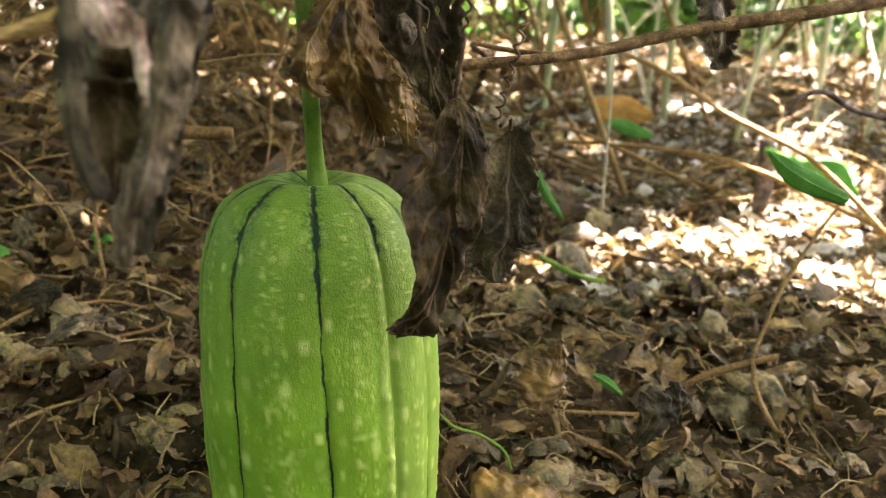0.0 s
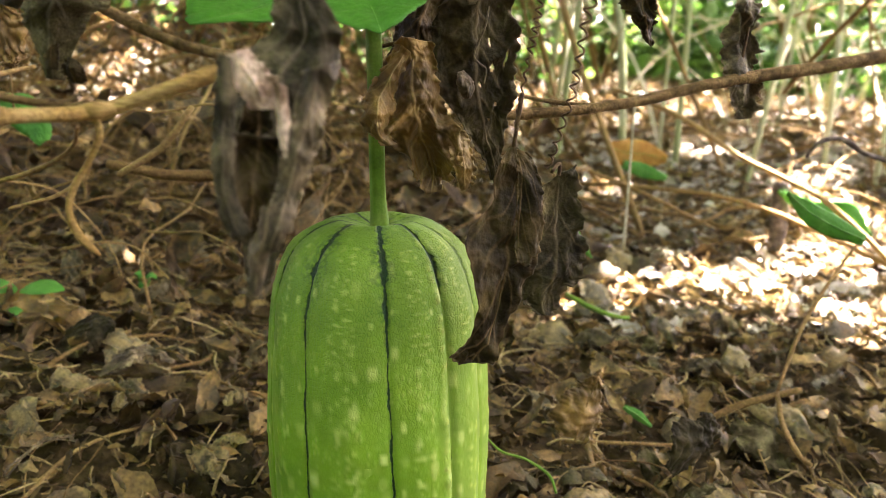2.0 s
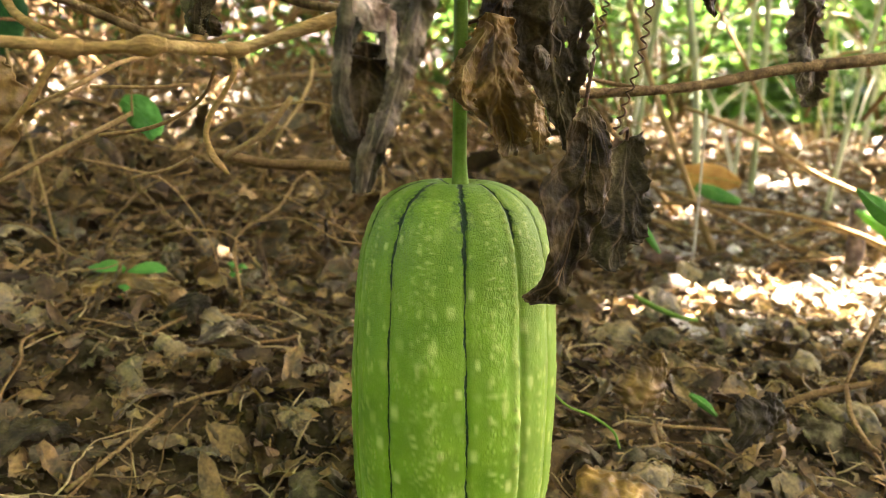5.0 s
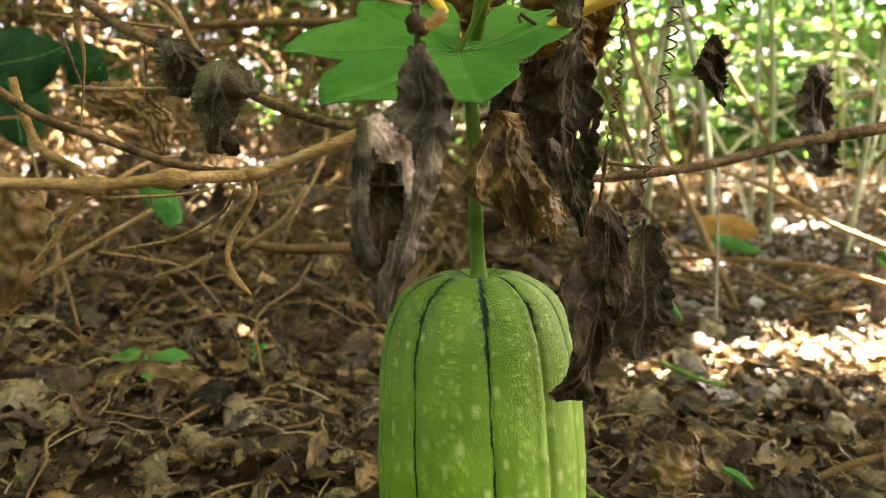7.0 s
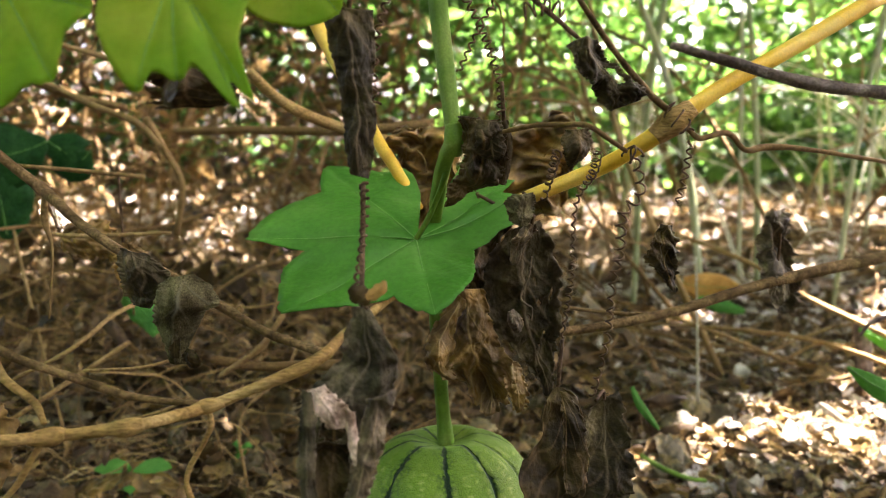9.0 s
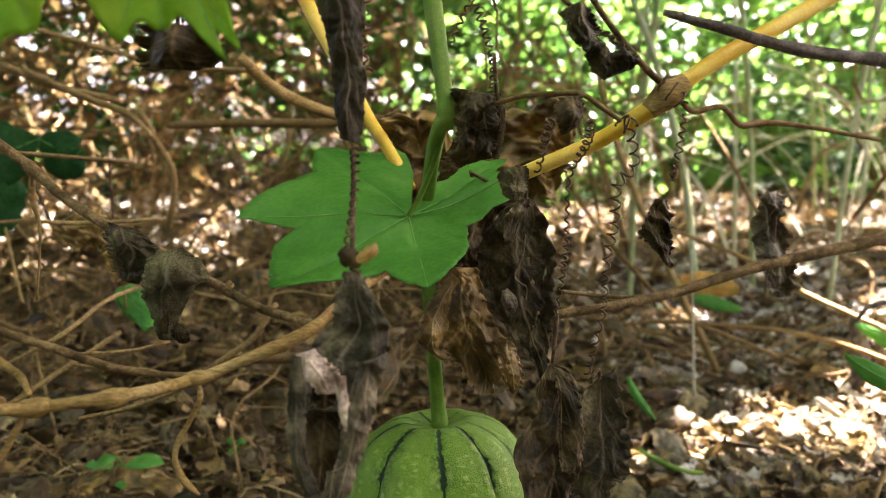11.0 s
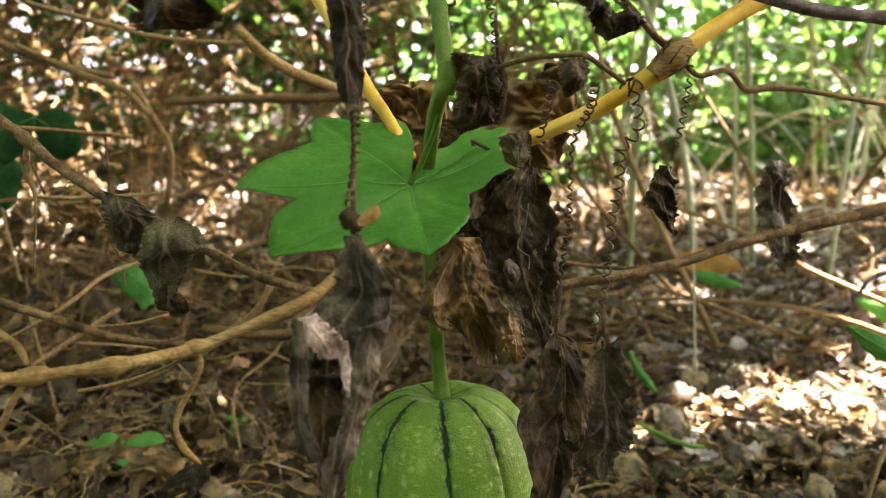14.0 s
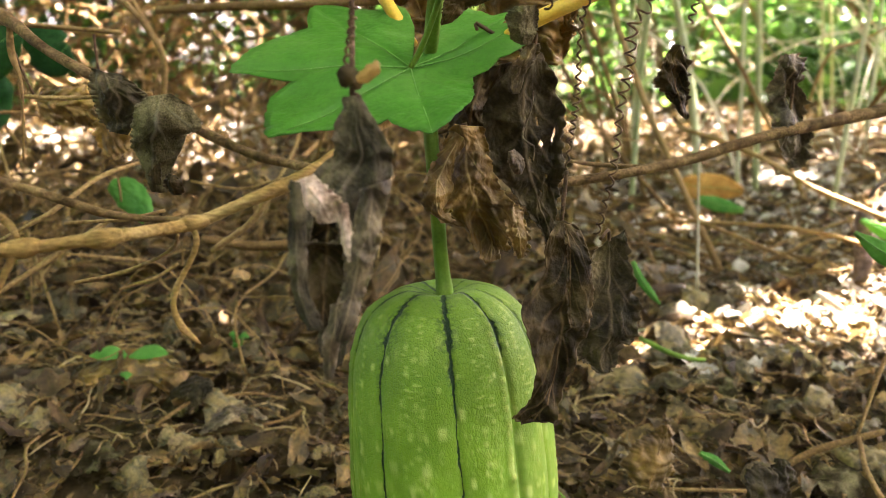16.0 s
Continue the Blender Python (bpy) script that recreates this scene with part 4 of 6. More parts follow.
def gourd_body():
    down = FOOT - TOP
    length = down.length
    axis = down.normalized()
    front = (Vector((0, -1, 0)) - axis * axis.dot(Vector((0, -1, 0)))).normalized()
    right = front.cross(axis) * -1
    if right.x < 0:
        right = -right
    sv = [0.022, 0.014, 0.006, 0.0, 0.02, 0.06, 0.14, 0.23, 0.46, 0.67, 0.82, 0.89, 0.945, 0.985, 1.0]
    rv = [0.0, 0.10, 0.22, 0.36, 0.58, 0.76, 0.89, 0.945, 1.0, 0.99, 0.945, 0.87, 0.71, 0.40, 0.0]
    prof = curve([(a, b) for a, b in zip(sv, rv)], 22)
    na = 420
    verts, faces, rib, dn, ink, pale_lit = [], [], [], [], [], []
    for s, r in prof:
        r = max(float(r), 0.0) * 0.0535
        for j in range(na + 1):
            deg = -180 + 360 * j / na
            q = float(np.interp(deg, [RIBS[-1] - 360] + RIBS + [RIBS[0] + 360], range(-1, len(RIBS) + 1)))
            near = abs((q + 0.5) % 1 - 0.5)
            drift = 6 * (s - 0.4)
            w = radians(deg + drift)
            rr = r * (1 + 0.017 * math.cos(2 * math.pi * (q + 0.5)) - 0.018 * math.exp(-((near / 0.045) ** 2)))
            p = (math.sin(w) * 18, math.cos(w) * 18, s * 62)
            wart = 0.0
            for side_q, step in ((-0.15, 0.021), (0.13, 0.027)):
                row_no = round(q - side_q)
                k = round(s / step)
                sk = (k + 0.35 * math.sin(k * 12.9 + row_no * 7.7)) * step
                dq = (q - side_q - row_no + 0.03 * math.sin(k * 5.3 + row_no)) * 0.033
                wart = max(wart, (0.55 + 0.45 * math.sin(k * 3.7 + row_no * 2.1)) * math.exp(-((dq / 0.0017) ** 2) - (((s - sk) * 0.213 / 0.0016) ** 2)))
            pale = 0.0
            for side_q, step in ((-0.13, 0.083), (0.14, 0.071), (-0.34, 0.11)):
                row_no = round(q - side_q)
                k = round(s / step)
                sk = (k + 0.4 * math.sin(k * 12.9 + row_no * 7.7)) * step
                dq = (q - side_q - row_no + 0.05 * math.sin(k * 5.3 + row_no)) * 0.033
                size = 0.8 + 0.4 * math.sin(k * 9.1 + row_no * 4.3)
                pale = max(pale, (0.5 + 0.4 * math.sin(k * 3.7 + row_no * 2.1)) * math.exp(-((dq / (0.0019 * size)) ** 4) - (((s - sk) * 0.213 / (0.0029 * size)) ** 4)))
            mid = math.exp(-(((abs((q + 0.5) % 1 - 0.5) - 0.42) / 0.09) ** 2))
            dash = max(0.0, noise.noise((r * w * 260, s * 150, 4.0)) - 0.05) * 1.4 * mid * min(1, r / 0.03)
            pale = max(pale, min(0.6, dash)) * min(1.0, max(0.0, (r - 0.025) / 0.012))
            # first term paints the lit right flank paler; the rest are skin marks
            pale_lit.append((0.16 if q > 4.95 else 0.0) * min(1.0, r / 0.04) + max(pale * 0.95, min(1.0, wart) * (0.15 + 0.75 * math.exp(-(((q - 4.84) / 0.2) ** 2)))) + (0.14 * math.exp(-(((q - 4.84) / 0.09) ** 2)) if r > 0.03 else 0.0))
            rr += (0.0003 * pale + 0.0004 * dash) * min(1, r / 0.03)
            rr += 0.0014 * wart * min(1, r / 0.03) * (math.exp(-(((q - 4.84) / 0.16) ** 2)) + 0.12)
            strong = math.exp(-(((q - 5) / 0.5) ** 4)) * min(1, r / 0.045)
            rr += strong * ((0.0009 + 0.0012 * max(-0.4, noise.noise((3.0, 5.0, s * 45)))) * math.exp(-(((q - 4.84) / 0.1) ** 2)) - 0.0016 * math.exp(-(((q - 5.03) / 0.07) ** 2)))
            ink.append(1.0 if q < 4.5 else max(0.0, min(1.0, (0.13 - s) / 0.03), min(0.5, (s - 0.45) / 0.1)) if q < 5.5 else 0.45)
            rr += 0.0006 * noise.noise((math.sin(w) * 4, math.cos(w) * 4, s * 9)) * min(1, r / 0.03)
            verts.append(TOP + axis * (s * length) + (right * math.sin(w) + front * math.cos(w)) * rr)
            rib.append(q)
            dn.append(max(0.0, s))
    n = len(prof)
    for i in range(n - 1):
        for j in range(na):
            a = i * (na + 1) + j
            faces.append((a, a + na + 1, a + na + 2, a + 1))
    return verts, faces, rib, dn, ink, pale_lit


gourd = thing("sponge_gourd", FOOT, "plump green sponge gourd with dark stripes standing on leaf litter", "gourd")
gv, gf, grib, gdown, gink, gpale_lit = gourd_body()
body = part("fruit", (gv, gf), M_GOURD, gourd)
for key, vals in (("rib", grib), ("down", gdown), ("ink", gink), ("pale_lit", gpale_lit)):
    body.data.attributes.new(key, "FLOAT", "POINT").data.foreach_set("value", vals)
part("blossom_end", tube([(0.0075, -0.012, 0.006, 0.006), (0.0085, -0.0125, 0.0, 0.004), (0.009, -0.013, -0.003, 0.002)], 8), M_GREENSTEM, gourd)

# ---- living vine ----
vine = thing("green_vine", (0, 0, 0.213), "ribbed green vine stem carrying the gourd", "vine")
part("stem", tube([(0.0005, 0, 0.204, 0.0052)] + MAIN_STEM, 20, 0.06, 1, 6, 0.06), M_GREENSTEM, vine)
part("node", tube([(0.009, -0.047, 0.360, 0.0036), (0.010, -0.048, 0.3665, 0.0049), (0.0095, -0.047, 0.373, 0.0038)], 14, 0.1), M_GREENSTEM, vine, "swollen green node")
yv = thing("yellow_vine", YELLOW_RIGHT[0][:3], "smooth yellow vine stem slanting upwards", "vine", "yellow vine stems")
part("stem", tube(YELLOW_RIGHT, 16, 0.06, 2, 6, 0.03), M_YELSTEM, yv)
part("node", tube([(0.098, -0.0352, 0.3650, 0.0040), (0.102, -0.0355, 0.3685, 0.0051), (0.106, -0.036, 0.3715, 0.0062), (0.110, -0.036, 0.3745, 0.0054), (0.114, -0.0357, 0.3775, 0.0042)], 16, 0.22, 5), M_VINE, yv, "knobbly brownish node")
yl = thing("yellow_vine", YELLOW_LEFT[0][:3], "yellow vine stem behind the green leaf", "vine", "yellow vine stems")
part("stem", tube(YELLOW_LEFT, 14, 0.06, 3, 6, 0.03), M_YELSTEM, yl)

GREEN_OUTLINE = [(-176, 0.0572), (-171, 0.0648), (-163, 0.0667), (-145, 0.0914), (-131, 0.0664), (-107, 0.0747), (-94, 0.0809), (-85, 0.0515), (-76, 0.0617), (-62, 0.0669), (-49, 0.0726), (-37, 0.0564), (-23, 0.0461), (-12, 0.0403), (-1, 0.0483), (10, 0.056), (16, 0.0543), (55, 0.0319), (74, 0.0274), (95, 0.039), (103, 0.0551), (119, 0.0567), (129, 0.0538), (135, 0.0693), (140, 0.0623), (151, 0.0629), (162, 0.0669), (164, 0.04), (166, 0.008), (176, 0.008), (179, 0.040)]
YELLOWING_OUTLINE = [(-146, 0.0203), (-77, 0.0184), (-50, 0.0237), (-27, 0.0304), (-12, 0.0358), (-6, 0.03), (5, 0.0317), (16, 0.0295), (26, 0.0444), (27, 0.035), (31, 0.0434), (35, 0.0356), (43, 0.0271), (63, 0.0226), (88, 0.0211), (169, 0.0199)]
YELLOWING_OUTLINE_B = [(-150, 0.0214), (-87, 0.0183), (-27, 0.0262), (-3, 0.0354), (9, 0.0338), (18, 0.0312), (30, 0.0323), (41, 0.0282), (52, 0.0247), (71, 0.0272), (101, 0.0215), (158, 0.021)]
YELLOWING_OUTLINE_C = [(-133, 0.0173), (-75, 0.019), (-42, 0.0219), (-15, 0.0219), (11, 0.0224), (39, 0.0227), (59, 0.019), (102, 0.015), (179, 0.015)]
green_leaf((-0.0093, -0.0280, 0.3216), (1, 0, 0.02), (0, -0.88, -0.475), GREEN_OUTLINE, M_LEAF, "broad lobed green leaf with pale veins", 3, [(0.008, -0.046, 0.36), (0.003, -0.038, 0.345), (-0.004, -0.031, 0.33)])
green_leaf((-0.0637, -0.1650, 0.4137), (1, 0, 0), (0, -0.3, -0.95), YELLOWING_OUTLINE, M_LEAFYEL, "large yellowing green leaf with lobed torn edge", 8, [(-0.04, -0.06, 0.49), (-0.06, -0.12, 0.47)], cup=0.004, soft=True)
green_leaf((-0.1096, -0.1650, 0.4109), (1, 0, 0), (0, -0.3, -0.95), YELLOWING_OUTLINE_B, M_LEAFYEL, "large yellowing green leaf with a smooth edge", 9, [(-0.05, -0.06, 0.49), (-0.08, -0.12, 0.47)], cup=0.004, soft=True)
green_leaf((-0.0400, -0.1200, 0.4248), (1, 0, 0), (0, -0.2, -0.98), YELLOWING_OUTLINE_C, M_LEAFYEL, "yellowing green leaf behind the hanging leaf", 10, [(-0.02, -0.06, 0.49), (-0.03, -0.1, 0.47)], cup=0.004, soft=True)

# ---- dry vines and twigs ----


def dry_vine(name, line, material, label, shoots=(), knots=0.25, seed=0, segs=12):
    ob = thing(name, line[0][:3], label, "vine" if "vine" in name else "twig")
    part("stem", tube(line, segs, knots, seed), material, ob)
    for s in shoots:
        part("shoot", tube(s, 8, knots, seed + 3), material, ob)
    return ob


bv = dry_vine("dry_vine", BROWN_VINE, M_VINE, "thick tan woody vine arching beside the gourd", (VINE_SHOOT, VINE_ROOTLET), 0.14, 4)
for at in ((-0.105, -0.128, 0.272, 0.0038), (-0.083, -0.109, 0.272, 0.0038), (-0.131, -0.131, 0.270, 0.0034)):
    d = Vector((0.006, 0.001, 0.0008))
    p = Vector(at[:3])
    part("node", tube([(*(p - d), 0.0018), (*(p - d * 0.5), 0.0029), (*p, at[3] * 0.92), (*(p + d * 0.5), 0.0029), (*(p + d), 0.0018)], 12, 0.3, 7), M_VINE, bv)
dry_vine("dry_vine", VINE_LOWER, M_GREYVINE, "thin tan vine joining the thick one", (), 0.25, 6)
br = dry_vine("dry_branch_vine", BRANCH_LEFT, M_GREYVINE, "grey-brown dry vine branch with withered leaves", (), 0.25, 8)
part("dry_tie", coil([(-0.084, -0.066, 0.2985, 0.0028), (-0.083, -0.066, 0.2965, 0.0028)], 0.001, 0.0016, 2), M_DRYSTEM_OB, br, "dry tendril wound round the branch")
part("hanging_strip", tube([(-0.183, -0.025, 0.349, 0.0012), (-0.184, -0.026, 0.335, 0.0018), (-0.182, -0.026, 0.322, 0.0008), (-0.184, -0.026, 0.305, 0.0006), (-0.187, -0.026, 0.287, 0.0005)], 6), M_DRYSTEM_OB, br, "dry strip hanging from the branch")
part("node", tube([(-0.187, -0.0245, 0.3515, 0.0026), (-0.184, -0.025, 0.349, 0.0034), (-0.181, -0.026, 0.347, 0.0026)], 8, 0.3), M_GREYVINE, br)
dry_vine("dry_twig", RIGHT_TWIG, M_GREYVINE, "long brown dry twig slanting upwards", (RIGHT_TWIG2,), 0.25, 9)
dry_vine("dark_twig", DARK_TWIG, M_DARKTWIG, "dark rough dry twig", (), 0.35, 10)
dry_vine("dry_twig", UPPER_STALK, M_GREYVINE, "thin withered leaf stalk on the yellow vine", (), 0.2, 11, 8)
dry_vine("dry_twig", CURL_STALK, M_DRYSTEM_OB, "thin curled dry stalk with tendrils", (), 0.2, 12, 8)
dry_vine("dry_twig", NODE_TWIG, M_DRYSTEM_OB, "thin wavy dry tendril stalk", (), 0.3, 13, 8)

# ---- withered leaves ----
hole_leaf = dried_leaf(LEAF_HOLE, M_DEADPALE, "grey withered leaf with pale torn patches and a hole", 1, ((-0.021, -0.118, 0.352),), nu=140, nv=60, belly=0.2, crumple=0.0026, freq=60, frill=0.003, veins=3, holes=((0.505, -0.22, 0.05, 0.33),))
# dark backing sheet, so that the shaded hole reads black
sheet("dark_sheet", hole_leaf, HOLE_BACK, M_DEAD, 16, "dark sheet for the shaded inside of the leaf", nu=40, nv=24, belly=-0.2)
# dark sheet laid over the blade; its colour paints the hollow's shade
sheet("dark_sheet", hole_leaf, HOLE_SHADE, M_DEAD, 17, "dark sheet for the shaded inside of the leaf", nu=60, nv=26, belly=-0.15, frill=0.001, rim=0.1)
sheet("rolled_edge", hole_leaf, HOLE_EDGE_L, M_DEADPALE, 14, "rolled olive-brown leaf edge", nu=90, nv=26, belly=0.45, crumple=0.003, freq=80, frill=0.003, serrate=0.25)
sheet("rolled_edge", hole_leaf, HOLE_EDGE_R, M_RIMLEAF, 15, "rolled olive-brown leaf edge", nu=100, nv=34, belly=0.35, crumple=0.0036, freq=70, frill=0.003, serrate=0.22)
sheet("torn_flap", hole_leaf, HOLE_FLAP, M_FLAP, 4, "pale pinkish torn underside", nu=70, nv=40, belly=0.12, crumple=0.0014, freq=120, frill=0.0016, serrate=0.22, rim=0.0, veins=2)
sheet("torn_flap", hole_leaf, HOLE_RIM, M_FLAP, 6, "pale pinkish torn underside", nu=50, nv=14, belly=0.4, crumple=0.001, frill=0.001, serrate=0.3, rim=0.0)
sheet("torn_flap", hole_leaf, HOLE_TAIL, M_RIMLEAF, 9, "pale twisted leaf tail", nu=60, nv=22, belly=0.4, crumple=0.002, freq=120, frill=0.0014, serrate=0.25, rim=0.9)
part("dry_bud", blade([(-0.0235, -0.142, 0.3215, 0.003), (-0.021, -0.143, 0.3195, 0.007), (-0.019, -0.143, 0.3175, 0.006), (-0.0185, -0.142, 0.3155, 0.002)], 5, nu=16, nv=12, curl=2.0, crumple=0.002), M_DEAD, hole_leaf, "tiny dried flower bud")
part("dry_bud", blade([(-0.0185, -0.143, 0.3185, 0.002), (-0.0160, -0.143, 0.3195, 0.004), (-0.0135, -0.143, 0.3215, 0.004), (-0.0125, -0.142, 0.3235, 0.001)], 6, nu=16, nv=12, curl=2.0, crumple=0.0015), M_DEADTAN, hole_leaf, "tiny dried flower bud")
dried_leaf(LEAF_LONG, M_DEADGREY, "long dark withered leaf hanging rolled up", 2, ((-0.015, -0.10, 0.50), (-0.018, -0.108, 0.46)), belly=0.45, crumple=0.003, freq=80, frill=0.002, veins=4)
tip_leaf = dried_leaf(LEAF_R_TIP, M_DEAD, "dark brown withered leaf folded lengthwise touching the gourd", 3, ((0.056, -0.043, 0.276),), nu=150, nv=64, mid=0.15, fold=-0.22, belly=0.1, crumple=0.0034, freq=52, frill=0.0022, serrate=0.06, veins=6, rim=0.7)
sheet("folded_half", tip_leaf, LEAF_R_FLAP, M_DEAD, 23, "veined half of the leaf folded over", nu=90, nv=40, mid=-0.7, belly=0.2, crumple=0.003, freq=60, frill=0.003, serrate=0.2, veins=4, rim=0.8)
dried_leaf(LEAF_R_BACK, M_DEADGREY, "dark grey withered leaf with crinkled edge", 4, ((0.073, -0.032, 0.243), (0.078, -0.024, 0.245)), nu=140, nv=64, belly=0.05, crumple=0.003, freq=52, frill=0.0036, serrate=0.10, veins=5, rim=0.9)
tan_leaf = dried_leaf(LEAF_CRUMPLE, M_DEADTAN, "tan crumpled withered leaf clinging to the stem", 25, ((-0.002, -0.006, 0.29),), nu=150, nv=84, belly=0.1, crumple=0.0095, freq=42, fine=0.45, frill=0.005, serrate=0.16, veins=6, rim=0.4)
sheet("rolled_lobe", tan_leaf, CRUMPLE_L, M_DEADTAN, 26, nu=90, nv=50, belly=0.35, crumple=0.006, freq=50, fine=0.5, frill=0.004, serrate=0.15)
sheet("hanging_lobe", tan_leaf, CRUMPLE_T, M_DEADTAN, 27, nu=70, nv=40, belly=0.25, crumple=0.006, freq=50, fine=0.5, frill=0.004, serrate=0.2)
dark_leaf = dried_leaf(LEAF_DARK, M_DEADGREY, "dark withered leaf with small holes", 6, ((0.02, -0.01, 0.34),), nu=150, nv=80, belly=0.1, crumple=0.0045, freq=45, frill=0.004, serrate=0.14, holes=((0.40, 0.42, 0.016, 0.06), (0.47, 0.12, 0.012, 0.04), (0.36, 0.74, 0.03, 0.05), (0.55, 0.55, 0.012, 0.05), (0.30, 0.35, 0.02, 0.03), (0.62, 0.2, 0.010, 0.05)), veins=6)
part("frayed_strand", tube([(0.046, -0.009, 0.309, 0.0003), (0.0446, -0.0105, 0.301, 0.0005), (0.0415, -0.010, 0.293, 0.0006), (0.0405, -0.011, 0.288, 0.0005), (0.0432, -0.0105, 0.285, 0.0006), (0.0458, -0.010, 0.283, 0.0004), (0.0452, -0.011, 0.277, 0.0003)], 6, 0.5), M_RIMLEAF, dark_leaf, "pale frayed leaf fibre")
sheet("frayed_scrap", dark_leaf, [(0.034, 0.281, 0.0365, 0.282, -0.006), (0.0335, 0.277, 0.0405, 0.278, -0.007), (0.035, 0.273, 0.0415, 0.274, -0.006), (0.037, 0.270, 0.040, 0.270, -0.006)], M_RIMLEAF, 61, "pale curled scrap", nu=30, nv=20, belly=0.4, crumple=0.004, freq=160, frill=0.002, bite=0.2)
dried_leaf(LEAF_BROWN_UP, M_DEAD, "dark brown withered leaf behind the stem", 7, ((0.02, 0.0, 0.34),), belly=0.15, crumple=0.006, freq=55, frill=0.004, serrate=0.2, bite=0.1)
top_leaf = dried_leaf(LEAF_TOP, M_DEAD, "small dark withered leaf at the node", 8, ((0.012, -0.048, 0.372),), belly=0.2, crumple=0.005, freq=80, frill=0.004, serrate=0.25, bite=0.2, veins=4)
sheet("veined_fold", top_leaf, [(0.0195, 0.3745, 0.029, 0.3735, -0.057), (0.0185, 0.368, 0.0305, 0.367, -0.058), (0.019, 0.362, 0.031, 0.3615, -0.057), (0.022, 0.3585, 0.0295, 0.358, -0.056)], M_DEADGREY, 62, "veined brown fold", nu=50, nv=34, belly=0.2, crumple=0.0014, freq=70, frill=0.0015, veins=5, rim=0.6)
dried_leaf(LEAF_DARKSTRIP, M_DEAD, "narrow dark withered leaf strip", 9, ((0.03, -0.052, 0.39),), nu=60, nv=24, belly=0.4, crumple=0.002)
dried_leaf(LEAF_GREYSMALL, M_MOULD, "small pale grey shrivelled leaf", 10, ((0.045, -0.03, 0.337),), nu=60, nv=40, belly=0.35, crumple=0.004, freq=90, frill=0.002)
dried_leaf(LEAF_PLEAT, M_RIMLEAF, "small pale pleated leaf hanging below the node", 63, ((0.043, -0.047, 0.333),), nu=70, nv=34, belly=0.2, crumple=0.0035, freq=120, frill=0.002, veins=9, rim=0.8)
dried_leaf(LEAF_UR, M_DEADGREY, "dark shrivelled leaf on a dry stalk", 11, ((0.038, -0.08, 0.42),), nu=90, nv=44, belly=0.3, crumple=0.006, freq=85, frill=0.003, serrate=0.15, bite=0.16, holes=((0.5, 0.45, 0.14, 0.3),))
dried_leaf(LEAF_CURLBALL, M_DEAD, "tiny curled up dark leaf on a stalk", 12, nu=50, nv=34, belly=0.5, crumple=0.004, freq=110, frill=0.003, serrate=0.2)
dried_leaf(LEAF_FR, M_DEAD, "small dark shrivelled leaf hanging on a tendril", 13, nu=80, nv=40, belly=0.35, crumple=0.006, freq=100, frill=0.004, serrate=0.3, bite=0.16)
dried_leaf(LEAF_RT, M_RIMLEAF, "brown withered leaf drooping over a twig", 14, ((0.2, 0.072, 0.285), (0.2, 0.07, 0.31)), nu=90, nv=44, belly=0.2, crumple=0.008, freq=50, frill=0.006, serrate=0.25, bite=0.2)
dried_leaf(LEAF_L_A, M_DEADGREY, "dark grey withered leaf on the branch", 15, nu=90, nv=50, belly=0.15, crumple=0.003, freq=60, fine=0.6, frill=0.0015, serrate=0.04, veins=3, rim=0.2)
drooping = dried_leaf(LEAF_L_B, M_MOULD, "mouldy grey withered leaf drooping from the branch", 16, nu=110, nv=60, belly=0.3, fold=0.1, crumple=0.003, freq=50, fine=0.6, frill=0.0015, serrate=0.04, veins=3, rim=0.2)
sheet("dark_sheet", drooping, LEAF_L_FOLD, M_DEAD, 64, "dark lengthwise fold", nu=50, nv=20, belly=0.2, crumple=0.0015, rim=0.1)
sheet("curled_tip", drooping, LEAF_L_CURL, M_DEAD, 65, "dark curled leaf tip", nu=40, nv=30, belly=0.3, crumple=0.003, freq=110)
dried_leaf([(-0.0856, 0.3938, -0.0627, 0.3927, -0.125), (-0.0886, 0.3867, -0.0599, 0.3859, -0.125), (-0.088, 0.3813, -0.0598, 0.3819, -0.125), (-0.0822, 0.379, -0.0628, 0.3788, -0.125)], M_DEAD, "dark brown curled leaf under the yellowing leaf", 66, ((-0.075, -0.12, 0.45),), nu=80, nv=60, belly=0.12, crumple=0.004, freq=45, frill=0.005, serrate=0.1)
withered_leaf(CLUMP_A, M_DEADTAN, "brown crumpled leaf clump behind the yellow stem", 17, pleats=0.45, curl=1.2, crumple=0.012, bite=0.1)
withered_leaf(CLUMP_B, M_DEADTAN, "brown crumpled leaf behind the green leaf", 18, pleats=0.45, curl=1.2, crumple=0.012, bite=0.1)

# ---- tendrils ----
for line, seed in ((TENDRIL_A, 1), (TENDRIL_B, 2), (TENDRIL_C, 3), (TENDRIL_D, 4), (TENDRIL_E, 5), (TENDRIL_F, 6), (TENDRIL_G, 7), (TENDRIL_H, 8), (TENDRIL_TOP, 9), (NODE_CURL, 10), (STALK_CURL, 11)):
    td = new("tendril", mesh_of("tendril", *coil([(*p[:3], p[3] * 1.45) for p in line], 0.00048, (0, 0.0045, 0.0045, 0.006, 0.0045, 0.0032, 0.0045, 0.0035, 0.004, 0.004, 0.0042, 0.0036)[seed], seed), M_TENDRIL))
    tagged(td, "thin brown dried spiral tendril hanging down", "tendril", "dried spiral tendrils")

# ---- leaf litter ----


